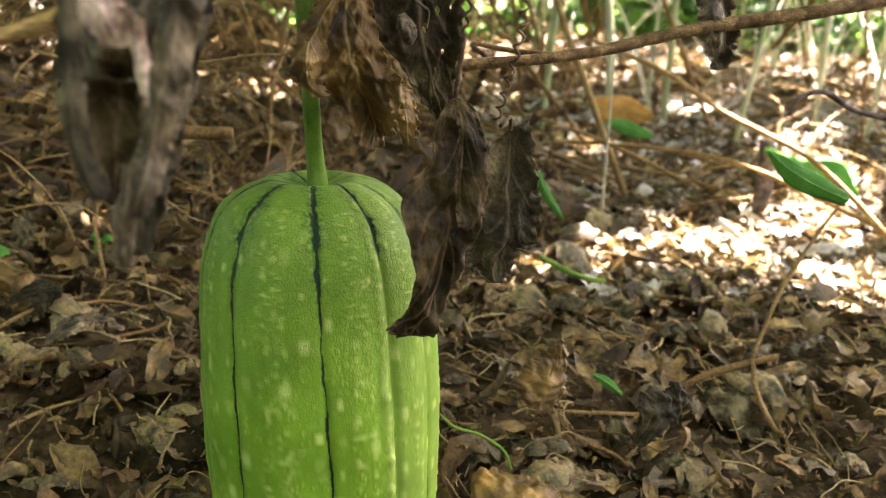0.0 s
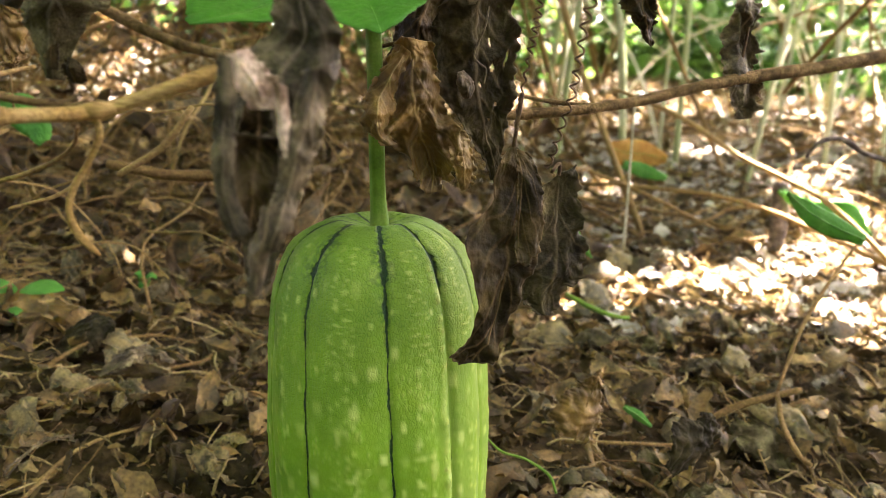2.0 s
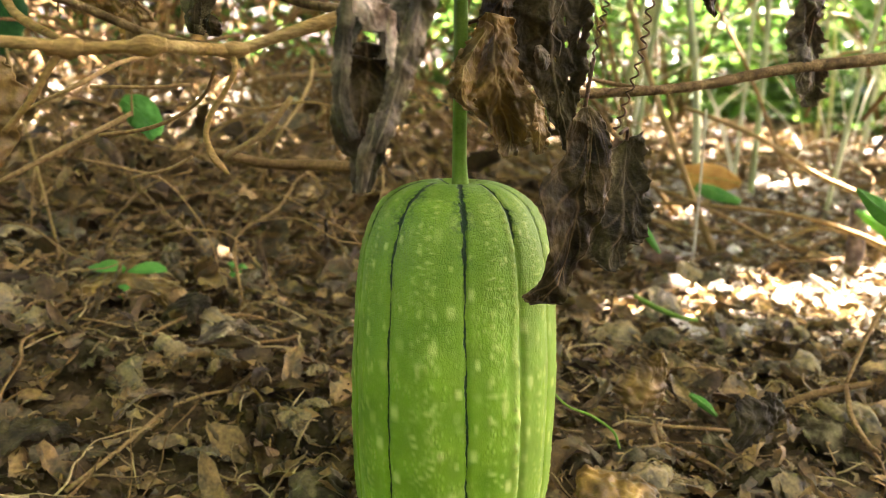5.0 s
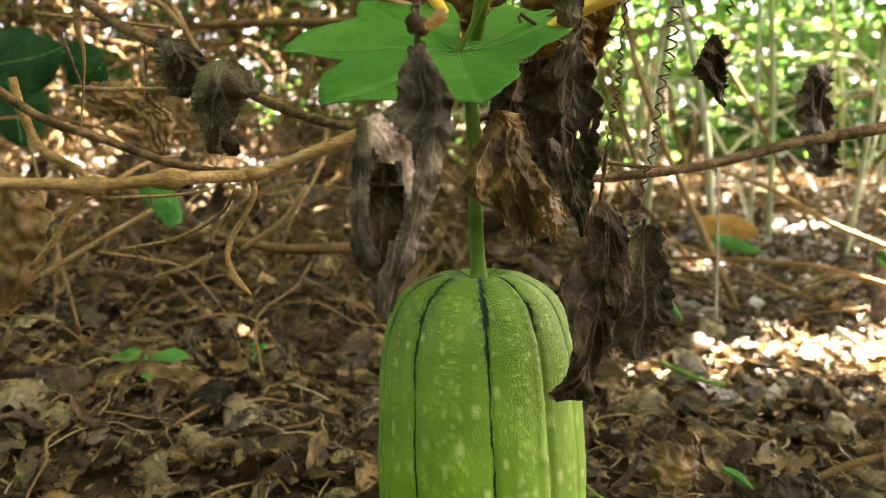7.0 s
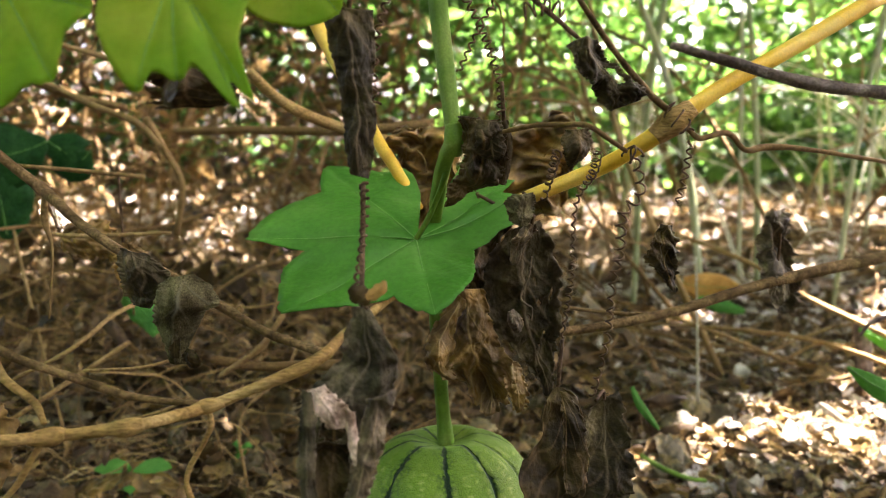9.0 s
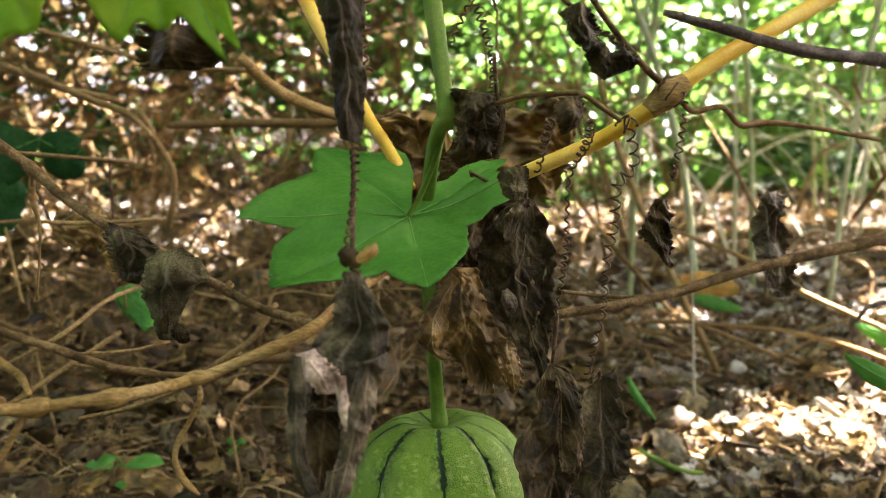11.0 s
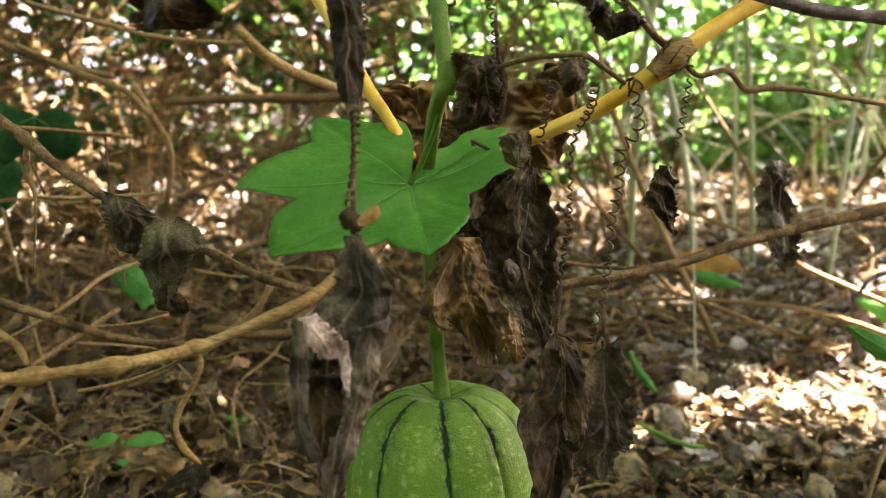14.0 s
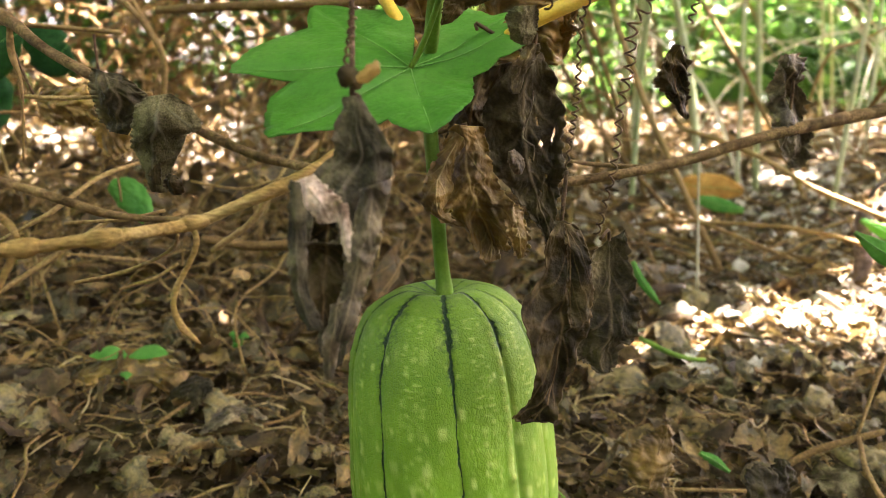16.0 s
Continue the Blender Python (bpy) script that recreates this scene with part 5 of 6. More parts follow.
def fragment(seed, nu=5, nv=4):
    """A curled dry leaf one metre long, to be scaled down."""
    rnd = random.Random(seed)
    bend, roll_, twist, wide = rnd.uniform(-0.9, 0.9), rnd.uniform(-1.2, 1.2), rnd.uniform(-0.9, 0.9), rnd.uniform(0.24, 0.6)
    verts, faces = [], []
    for i in range(nu + 1):
        u = i / nu
        w = wide * (math.sin(math.pi * (0.06 + 0.9 * u)) ** 0.7) * rnd.uniform(0.75, 1.2)
        for j in range(nv + 1):
            s = 2 * j / nv - 1
            x = s * w / 2 * math.cos(roll_ * s * 0.7)
            z = w / 2 * abs(s) ** 1.5 * roll_ * 0.6 + bend * (u - 0.5) ** 2 + 0.09 * rnd.uniform(-1, 1)
            a = twist * (u - 0.5)
            verts.append((x * math.cos(a) - z * math.sin(a) + rnd.uniform(-0.03, 0.03), u - 0.5 + rnd.uniform(-0.03, 0.03), x * math.sin(a) + z * math.cos(a)))
    for i in range(nu):
        for j in range(nv):
            a = i * (nv + 1) + j
            faces.append((a, a + 1, a + nv + 2, a + nv + 1))
    return np.array(verts), faces


def turned(rnd, tilt):
    return np.array(Euler((rnd.gauss(0, tilt), rnd.gauss(0, tilt), rnd.uniform(0, 6.283))).to_matrix())


def scatter(name, count, place, size, tilt, templates, material, label, category, seed):
    """Many pieces in one mesh."""
    rnd = random.Random(seed)
    vs, fs, base = [], [], 0
    for _ in range(count):
        tv, tf = templates[rnd.randrange(len(templates))]
        at = place(rnd)
        vs.append(tv @ turned(rnd, tilt).T * size(rnd) + at)
        fs += [tuple(base + k for k in f) for f in tf]
        base += len(tv)
    ob = new(name, mesh_of(name, np.concatenate(vs), fs, material))
    return tagged(ob, label, category, kind="stuff")


FRAGS = [fragment(s) for s in range(14)]
FLAKES = [fragment(s + 50, 2, 2) for s in range(10)]


def clear_of_gourd(x, y):
    return (x - 0.006) ** 2 + (y + 0.008) ** 2 > 0.047**2


def near_place(lift):
    def f(rnd):
        while True:
            x, y = rnd.uniform(-0.75, 0.95), -0.3 + 1.5 * rnd.random() ** 1.2
            if clear_of_gourd(x, y):
                return np.array((x, y, ground_z(x, y) + rnd.uniform(0, lift)))
    return f


def far_place(rnd):
    while True:
        x, y = rnd.uniform(-4.5, 5), rnd.uniform(-0.8, 7)
        if not (-0.75 < x < 0.95 and -0.3 < y < 1.2):
            return np.array((x, y, ground_z(x, y) + rnd.uniform(0, 0.02)))


scatter("leaf_litter", 9500, near_place(0.022), lambda r: r.choice((0.014, 0.02, 0.028, 0.042)) * r.uniform(0.7, 1.3), 0.48, FRAGS, M_LITTER, "brown and grey dry leaf litter covering the ground", "leaf litter", 1)
scatter("leaf_crumbs", 46000, near_place(0.019), lambda r: r.uniform(0.003, 0.011), 0.6, FLAKES, M_LITTER, "small brown crumbs of rotten leaves", "leaf litter", 2)
scatter("leaf_litter", 9000, far_place, lambda r: r.uniform(0.05, 0.11), 0.35, FRAGS, M_LITTER, "dry leaves on the ground further off", "leaf litter", 3)

rnd = random.Random(11)


def decayed(seed):
    """A crumpled, torn leaf lying flat, centred on its own origin."""
    r = random.Random(seed)
    n, wide, up = 5, r.uniform(0.018, 0.036), r.uniform(-0.006, 0.012)
    pts = [(r.uniform(-0.004, 0.004), 0.05 * (k / n - 0.5), up * math.sin(math.pi * k / n), wide * math.sin(math.pi * (0.12 + 0.8 * k / n)) ** 0.7) for k in range(n + 1)]
    return blade(pts, seed, nu=24, nv=14, curl=r.uniform(0.4, 1.5) * r.choice((-1, 1)), fold=r.uniform(-0.4, 0.4), crumple=0.0055, crisp=0.9, quilting=0.15, ragged=0.28, face=(0, 0, 1))


frag_meshes = [mesh_of("fallen_leaf", *decayed(s_ + 200), M_LITTER_OB) for s_ in range(14)]
for i in range(300):
    x, y = rnd.uniform(-0.5, 0.6), rnd.uniform(-0.16, 0.75)
    if not clear_of_gourd(x, y) or math.hypot(x, y) < 0.075:
        continue
    ob = new("fallen_leaf", frag_meshes[i % 14])
    ob.matrix_basis = Matrix.LocRotScale((x, y, ground_z(x, y) + rnd.uniform(0.01, 0.02)), Euler((rnd.gauss(0, 0.3), rnd.gauss(0, 0.3), rnd.uniform(0, 6.28))), Vector((rnd.uniform(0.6, 1.1), 1, 1)) * rnd.uniform(0.4, 1.0))
    tagged(ob, "curled dry brown leaf lying on the litter", "leaf", "fallen leaves on the ground")


def strand(rnd, x, y, length, r, rise, steps=5):
    """A thin dry stem that arches over the ground."""
    a = rnd.uniform(0, 6.283)
    pts = []
    for k in range(steps + 1):
        u = k / steps
        px_, py_ = x + math.cos(a) * length * (u - 0.5), y + math.sin(a) * length * (u - 0.5)
        a += rnd.uniform(-0.3, 0.3)
        pts.append((px_, py_, ground_z(px_, py_) + 0.012 + rise * math.sin(math.pi * u) * rnd.uniform(0.7, 1.1), r * (1 - 0.4 * u)))
    return pts


def strands(name, count, box, length, radius, rise, material, label, seed, segs=5):
    rnd = random.Random(seed)
    vs, fs = [], []
    while count:
        x, y = rnd.uniform(*box[:2]), rnd.uniform(*box[2:])
        l = rnd.uniform(*length)
        pts = strand(rnd, x, y, l, rnd.uniform(*radius), rnd.uniform(*rise))
        if any(math.hypot(p[0], p[1]) < 0.075 for p in pts) or any(p[1] < -0.05 and p[2] > 0.1 for p in pts) or any(-0.4 < p[0] < 0.5 and p[1] < 0.2 and p[2] > 0.085 for p in pts):
            continue
        v, f = tube(pts, segs, steps=3)
        fs += [tuple(len(vs) + k for k in q) for q in f]
        vs += list(v)
        count -= 1
    return tagged(new(name, mesh_of(name, vs, fs, material)), label, "twigs", kind="stuff")


strands("ground_twigs", 420, (-0.6, 0.8, -0.15, 1.0), (0.03, 0.14), (0.0006, 0.0018), (0.0, 0.012), M_DRYSTEM, "thin dry twigs and leaf stalks in the litter", 5)


def tangle(name, count, lo, hi, length, radius, material, label, seed, segs=6):
    """Dry stems that lean, loop and cross above the ground."""
    rnd = random.Random(seed)
    vs, fs = [], []
    for _ in range(count):
        p = Vector((rnd.uniform(lo[0], hi[0]), rnd.uniform(lo[1], hi[1]), 0))
        p.z = ground_z(p.x, p.y) + rnd.uniform(lo[2], hi[2])
        way = Vector((rnd.gauss(0, 1), rnd.gauss(0, 0.5), rnd.gauss(0, 0.55))).normalized()
        step, r, pts = rnd.uniform(*length) / 6, rnd.uniform(*radius), []
        for k in range(7):
            pts.append((*p, r * (1 - 0.09 * k)))
            way = (way + Vector((rnd.gauss(0, 0.28), rnd.gauss(0, 0.22), rnd.gauss(0, 0.28) - 0.06))).normalized()
            p = p + way * step
            p.z = max(p.z, ground_z(p.x, p.y) + 0.008)
            if p.y < 0.16:
                way.y, p.y = abs(way.y), 0.16
        v, f = tube(pts, segs, 0.2, seed, 3)
        fs += [tuple(len(vs) + k for k in q) for q in f]
        vs += list(v)
    return tagged(new(name, mesh_of(name, vs, fs, material)), label, "twigs", kind="stuff")


tangle("dry_vine_tangle", 75, (-0.62, 0.18, 0.02), (0.02, 0.55, 0.20), (0.08, 0.28), (0.0004, 0.0013), M_DRYSTEM, "thin looping dry vine stems in the near tangle", 71)
tangle("dry_vine_tangle", 120, (-1.1, 0.5, 0.05), (0.1, 1.1, 0.42), (0.2, 0.6), (0.0010, 0.0032), M_DRYSTEM, "crossing dry vine stems in the tangle", 72)
tangle("dry_vine_tangle", 70, (-2.0, 1.0, 0.1), (0.3, 2.2, 0.9), (0.4, 1.2), (0.002, 0.006), M_DRYSTEM, "long dry vine stems further off", 73)
tangle("dry_vine_tangle", 40, (0.1, 0.7, 0.05), (1.6, 2.2, 0.7), (0.3, 0.9), (0.0015, 0.004), M_DRYSTEM, "sparse dry stems over the sunlit ground", 74)
strands("straw_bits", 1500, (-0.6, 0.8, -0.16, 0.8), (0.012, 0.06), (0.0004, 0.0011), (0.0, 0.01), M_STRAWBIT, "short pale dry stalks and straw in the litter", 15, 4)
strands("dry_vine_tangle", 110, (-0.75, 0.02, 0.4, 0.95), (0.08, 0.4), (0.0007, 0.0016), (0.01, 0.10), M_DRYSTEM, "thin dry vine stems in the near tangle", 16)
strands("dry_vine_tangle", 120, (-1.6, 0.1, 0.55, 2.0), (0.15, 0.7), (0.0008, 0.0032), (0.01, 0.26), M_DRYSTEM, "tangle of dry brown vine stems", 6)
strands("dry_vine_tangle", 120, (0.1, 1.8, 0.5, 2.6), (0.2, 0.8), (0.0012, 0.004), (0.01, 0.12), M_DRYSTEM, "sparse dry stems over the ground", 7)


# pale leaves strewn over the sunlit area so that its patches go white
def sun_patch_place(rnd):
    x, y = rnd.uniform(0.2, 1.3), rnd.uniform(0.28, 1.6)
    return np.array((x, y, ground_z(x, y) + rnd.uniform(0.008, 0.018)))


def scrap_place(rnd):
    x, y = rnd.uniform(-0.55, 0.0), rnd.uniform(0.2, 0.75)
    return np.array((x, y, ground_z(x, y) + 0.03 + 0.14 * rnd.random() ** 1.6))


scatter("leaf_scraps", 170, scrap_place, lambda r: r.uniform(0.012, 0.036), 1.0, FRAGS, M_LITTER, "torn tan leaf scraps caught in the dry stems", "leaf litter", 19)
scatter("bleached_leaves", 1100, sun_patch_place, lambda r: r.uniform(0.018, 0.05), 0.4, FRAGS, M_SUNPATCH, "dry leaves coloured pale to whiten the sun patches", "leaf litter", 18)

# ---- background: dry leaves in the tangle, shoots, shrubs ----


def tangle_place(rnd):
    x = rnd.uniform(-2.4, 0.25)
    y = rnd.uniform(0.35, 0.7) if rnd.random() < 0.2 else rnd.uniform(0.7, 2.8)
    return np.array((x, y, ground_z(x, y) + 0.01 + (0.10 + 0.09 * min(y, 2.4)) * rnd.random() ** 2.2))


scatter("dry_leaf_tangle", 2300, tangle_place, lambda r: r.uniform(0.02, 0.075), 1.0, FRAGS, M_LITTER, "dry brown leaves caught in the vine tangle", "leaf litter", 8)


def tall_place(rnd):
    while True:
        x, y = rnd.uniform(-3.4, -0.15), rnd.uniform(1.5, 3.3)
        p = np.array((x, y, ground_z(x, y) + 0.28 + 1.1 * rnd.random()))
        if not in_shaft(p) and not (p[2] < 0.42 and y < 2.9):
            return p


# pale heap added where the far sun shafts land, to read as bright ground
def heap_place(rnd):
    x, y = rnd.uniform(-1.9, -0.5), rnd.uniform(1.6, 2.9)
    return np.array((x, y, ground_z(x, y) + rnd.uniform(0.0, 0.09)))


scatter("dry_leaf_heap", 900, heap_place, lambda r: r.uniform(0.03, 0.07), 0.5, FRAGS, M_SUNPATCH, "pale dry leaves added to brighten the far sun patches", "leaf litter", 29)
scatter("dry_leaf_thicket", 5200, tall_place, lambda r: r.uniform(0.03, 0.08), 1.0, FRAGS, M_LITTER, "thicket of dry brown leaves behind the tangle", "leaf litter", 28)
strands("dry_vine_tangle", 110, (-2.6, 0.3, 1.0, 3.0), (0.4, 1.4), (0.0015, 0.0055), (0.1, 0.8), M_DRYSTEM, "high tangle of dry brown vine stems", 9)

rnd = random.Random(21)
for i in range(30):
    x, y = rnd.uniform(0.3, 2.4), rnd.uniform(0.9, 3.2)
    g = ground_z(x, y)
    lean, lean2, h, r = rnd.uniform(-0.12, 0.2), rnd.uniform(-0.1, 0.1), rnd.uniform(0.7, 1.6), rnd.uniform(0.004, 0.008)
    ob = new("upright_shoot", mesh_of("upright_shoot", *tube([(x, y, g - 0.02, r), (x + lean * 0.3, y + lean2 * 0.3, g + h * 0.33, r * 0.95), (x + lean, y + lean2, g + h * 0.66, r * 0.85), (x + lean * 2.2, y + lean2 * 2, g + h, r * 0.6)], 8, 0.15, i), M_SHOOT))
    tagged(ob, "pale green upright shoot growing from the ground", "shoot", "upright shoots in the background")


def straw(x, y, reach, tall, wide, seed):
    """A pale dry grass blade that arches over."""
    rnd = random.Random(seed)
    a, g = rnd.uniform(0, 6.283), ground_z(x, y)
    pts = []
    for u in (0, 0.25, 0.5, 0.75, 1.0):
        pts.append((x + math.cos(a) * reach * u**1.5, y + math.sin(a) * reach * u**1.5, g - 0.01 + tall * math.sin(u * 2.3) / 0.9, wide * (1.05 - u)))
    ob = new("dry_grass_blade", mesh_of("dry_grass_blade", *blade(pts, seed, nu=16, nv=4, curl=0.6, crumple=0.0, ragged=0.0, face=(math.sin(a), -math.cos(a), 0.4)), M_STRAW))
    return tagged(ob, "pale dry arching grass blade", "grass blade", "dry grass blades in the background")


for i in range(50):
    straw(rnd.uniform(0.45, 2.4), rnd.uniform(0.95, 2.8), rnd.uniform(0.5, 1.2), rnd.uniform(0.12, 0.55), rnd.uniform(0.004, 0.011), 700 + i)

LEAFLETS = [fragment(s + 400, 3, 2) for s in range(8)]


def shrub(x, y, wide, tall, count, seed, leaf=(0.04, 0.09), low=0.15):
    rnd = random.Random(seed)
    g = ground_z(x, y)
    ob = thing("shrub", (x, y, g), "leafy green shrub standing round the place", "shrub", "green shrubs in the background")
    clumps = []
    for k in range(7):
        tip = (x + rnd.uniform(-wide, wide), y + rnd.uniform(-wide, wide) * 0.6, g + rnd.uniform(low, 1) * tall)
        mid = (x + (tip[0] - x) * 0.35 + rnd.uniform(-0.08, 0.08), y + (tip[1] - y) * 0.35, g + (tip[2] - g) * 0.55)
        part("branch", tube([(x, y, g - 0.03, 0.012), (*mid, 0.008), (*tip, 0.003)], 6, 0.2, k), M_GREYVINE, ob)
        clumps += [Vector(tip), (Vector(tip) + Vector(mid)) / 2]
    vs, fs, base = [], [], 0
    for _ in range(count):
        c = clumps[rnd.randrange(len(clumps))]
        tv, tf = LEAFLETS[rnd.randrange(8)]
        at = np.array(c) + np.array((rnd.gauss(0, 0.2 * wide), rnd.gauss(0, 0.2 * wide), rnd.gauss(0, 0.14 * tall)))
        at[2] = max(at[2], g + 0.02)
        vs.append(tv @ turned(rnd, 0.7).T * rnd.uniform(*leaf) + np.array(at))
        fs += [tuple(base + q for q in f) for f in tf]
        base += len(tv)
    part("foliage", (np.concatenate(vs), fs), M_BUSH, ob)
    return ob


for i, (x, y, w, h, n, leaf) in enumerate((
        (-0.25, 2.9, 0.55, 1.2, 900, 0.09), (0.35, 3.2, 0.6, 1.3, 900, 0.09), (-1.6, 3.7, 0.9, 1.5, 1000, 0.11), (-2.9, 3.9, 1.0, 1.7, 1000, 0.12), (1.3, 4.0, 0.8, 1.6, 1000, 0.11),
        (2.4, 3.8, 0.9, 1.6, 1000, 0.12), (3.6, 4.4, 1.0, 2.0, 1000, 0.14), (-4.2, 4.6, 1.2, 2.0, 1000, 0.15), (-0.3, 5.2, 1.3, 2.4, 1500, 0.2), (1.8, 5.6, 1.4, 2.6, 1500, 0.2), (-2.4, 5.6, 1.4, 2.6, 1500, 0.2),
        (4.0, 6.2, 1.6, 2.8, 1500, 0.24), (-5.0, 6.4, 1.7, 2.8, 1500, 0.24), (0.4, 7.4, 1.8, 3.0, 1600, 0.26), (-3.0, 8.0, 1.9, 3.2, 1600, 0.28), (3.2, 8.2, 1.9, 3.2, 1600, 0.28), (6.4, 8.0, 2.0, 3.2, 1600, 0.3), (-7.0, 8.2, 2.0, 3.2, 1600, 0.3))):
    shrub(x, y, w, h, n, 60 + i, (leaf * 0.5, leaf * 1.2), 0.05)

# unseen shrubs behind and left of the camera, added to block frontal light
for i, (x, y) in enumerate(((-4.5, -1.5), (-3.6, -4.2), (-1.2, -4.8), (1.4, -5.0), (3.8, -5.2), (-5.0, 1.5))):
    shrub(x, y, 1.5, 3.2, 1500, 160 + i, (0.14, 0.32), 0.05)

# ---- single leaves, sprouts and sticks round the gourd ----
PALE_LEAF = [(-0.305, 0.300, 0.231, 0.0104), (-0.292, 0.300, 0.223, 0.0287), (-0.276, 0.290, 0.211, 0.0232), (-0.268, 0.280, 0.200, 0.0102)]
LEFT_RED = [(-0.195, -0.080, 0.275, 0.0068), (-0.194, -0.080, 0.261, 0.0206), (-0.193, -0.080, 0.243, 0.0254), (-0.199, -0.080, 0.221, 0.0210), (-0.205, -0.080, 0.209, 0.0071)]
STICK_A = [(-0.187, 0.000, 0.253, 0.0009), (-0.157, 0.000, 0.254, 0.0009), (-0.140, 0.010, 0.256, 0.0009)]
STICK_B = [(-0.301, 0.100, 0.185, 0.0015), (-0.267, 0.120, 0.206, 0.0019), (-0.227, 0.140, 0.231, 0.0016)]
STICK_C = [(-0.203, 0.080, 0.195, 0.0011), (-0.179, 0.080, 0.202, 0.0011), (-0.165, 0.080, 0.210, 0.0011)]
STICK_D = [(-0.165, -0.040, 0.233, 0.0010), (-0.143, -0.040, 0.237, 0.0010), (-0.123, -0.050, 0.245, 0.0008), (-0.106, -0.070, 0.255, 0.0007), (-0.092, -0.100, 0.266, 0.0006)]
STICK_E = [(-0.191, 0.200, 0.199, 0.0036), (-0.151, 0.200, 0.192, 0.0040), (-0.106, 0.200, 0.192, 0.0045), (-0.070, 0.200, 0.192, 0.0045)]
STICK_F = [(-0.167, 0.150, 0.201, 0.0020), (-0.137, 0.150, 0.221, 0.0024), (-0.118, 0.150, 0.246, 0.0020)]
STICK_G = [(-0.178, -0.090, 0.308, 0.0015), (-0.176, -0.090, 0.297, 0.0017), (-0.164, -0.100, 0.282, 0.0017), (-0.147, -0.110, 0.275, 0.0014), (-0.135, -0.125, 0.273, 0.0010)]
STICK_H = [(-0.261, 0.350, 0.383, 0.0038), (-0.185, 0.330, 0.382, 0.0042), (-0.091, 0.300, 0.378, 0.0045), (-0.010, 0.300, 0.382, 0.0050)]
STICK_I = [(-0.124, 0.119, 0.415, 0.0033), (-0.101, 0.130, 0.392, 0.0037), (-0.068, 0.150, 0.377, 0.0035), (-0.039, 0.170, 0.369, 0.0028), (-0.015, 0.24, 0.373, 0.0028), (-0.012, 0.30, 0.381, 0.0026)]
STICK_J = [(-0.369, 0.300, 0.434, 0.0025), (-0.306, 0.280, 0.406, 0.0029), (-0.260, 0.260, 0.389, 0.0028), (-0.238, 0.250, 0.369, 0.0023)]
STICK_K = [(-0.300, 0.200, 0.451, 0.0017), (-0.250, 0.200, 0.435, 0.0021), (-0.200, 0.200, 0.421, 0.0021), (-0.141, 0.200, 0.415, 0.0021), (-0.118, 0.122, 0.409, 0.0018)]
STICK_L = [(-0.252, 0.260, 0.393, 0.0028), (-0.238, 0.260, 0.365, 0.0029), (-0.226, 0.260, 0.336, 0.0024), (-0.238, 0.270, 0.292, 0.0025)]
STICK_M = [(-0.388, 0.300, 0.439, 0.0035), (-0.340, 0.300, 0.418, 0.0035), (-0.286, 0.300, 0.404, 0.0030)]
STICK_N = [(-0.275, 0.100, 0.359, 0.0014), (-0.239, 0.100, 0.355, 0.0014), (-0.189, 0.100, 0.349, 0.0014)]
STICK_O = [(-0.254, 0.100, 0.314, 0.0014), (-0.226, 0.100, 0.312, 0.0014), (-0.175, 0.100, 0.313, 0.0011)]
STICK_P = [(-0.259, 0.050, 0.232, 0.0010), (-0.220, 0.050, 0.251, 0.0013), (-0.206, 0.080, 0.265, 0.0014), (-0.189, 0.100, 0.271, 0.0011)]
WIRY_R = [(0.277, 0.120, 0.228, 0.0010), (0.284, 0.120, 0.238, 0.0014), (0.306, 0.130, 0.239, 0.0018), (0.332, 0.140, 0.228, 0.0018), (0.368, 0.150, 0.220, 0.0019)]
CURVE_TWIG = [(0.228, 0.100, 0.048, 0.0022), (0.245, 0.100, 0.058, 0.0026), (0.267, 0.100, 0.065, 0.0026), (0.291, 0.100, 0.071, 0.0022)]
CURVE_TWIG2 = [(0.274, 0.100, 0.069, 0.0015), (0.270, 0.080, 0.055, 0.0018), (0.266, 0.050, 0.050, 0.0017), (0.267, 0.040, 0.051, 0.0013)]
WEED_STEM = [(0.274, 0.100, 0.069, 0.0011), (0.309, 0.140, 0.100, 0.0016), (0.338, 0.160, 0.131, 0.0012), (0.370, 0.180, 0.159, 0.0008)]
YG_VINE = [(0.054, -0.010, 0.105, 0.0008), (0.063, -0.015, 0.098, 0.0011), (0.076, -0.015, 0.093, 0.0013), (0.087, -0.020, 0.087, 0.0013), (0.090, -0.025, 0.080, 0.0011)]
GREEN_A = [(0.144, 0.2, 0.169, 0.0029), (0.15, 0.2, 0.155, 0.0064), (0.159, 0.2, 0.142, 0.0054), (0.166, 0.2, 0.133, 0.0015)]
GREEN_B = [(0.175, 0.120, 0.048, 0.0031), (0.186, 0.120, 0.041, 0.0069), (0.197, 0.120, 0.032, 0.0023)]
GREEN_STEM_B = [(0.176, 0.300, 0.067, 0.0020), (0.195, 0.280, 0.061, 0.0025), (0.213, 0.270, 0.057, 0.0020), (0.228, 0.270, 0.055, 0.0020)]
GREEN_C = [(0.510, 0.550, 0.117, 0.0050), (0.563, 0.550, 0.093, 0.0250), (0.610, 0.550, 0.087, 0.0320), (0.647, 0.550, 0.058, 0.0080)]
GREEN_D = [(0.286, 0.150, 0.198, 0.0024), (0.302, 0.150, 0.186, 0.0129), (0.323, 0.150, 0.175, 0.0161), (0.351, 0.150, 0.164, 0.0081)]
ORANGE_L = [(0.378, 0.850, 0.123, 0.0181), (0.407, 0.850, 0.115, 0.0453), (0.445, 0.850, 0.112, 0.0410), (0.479, 0.850, 0.105, 0.0128)]
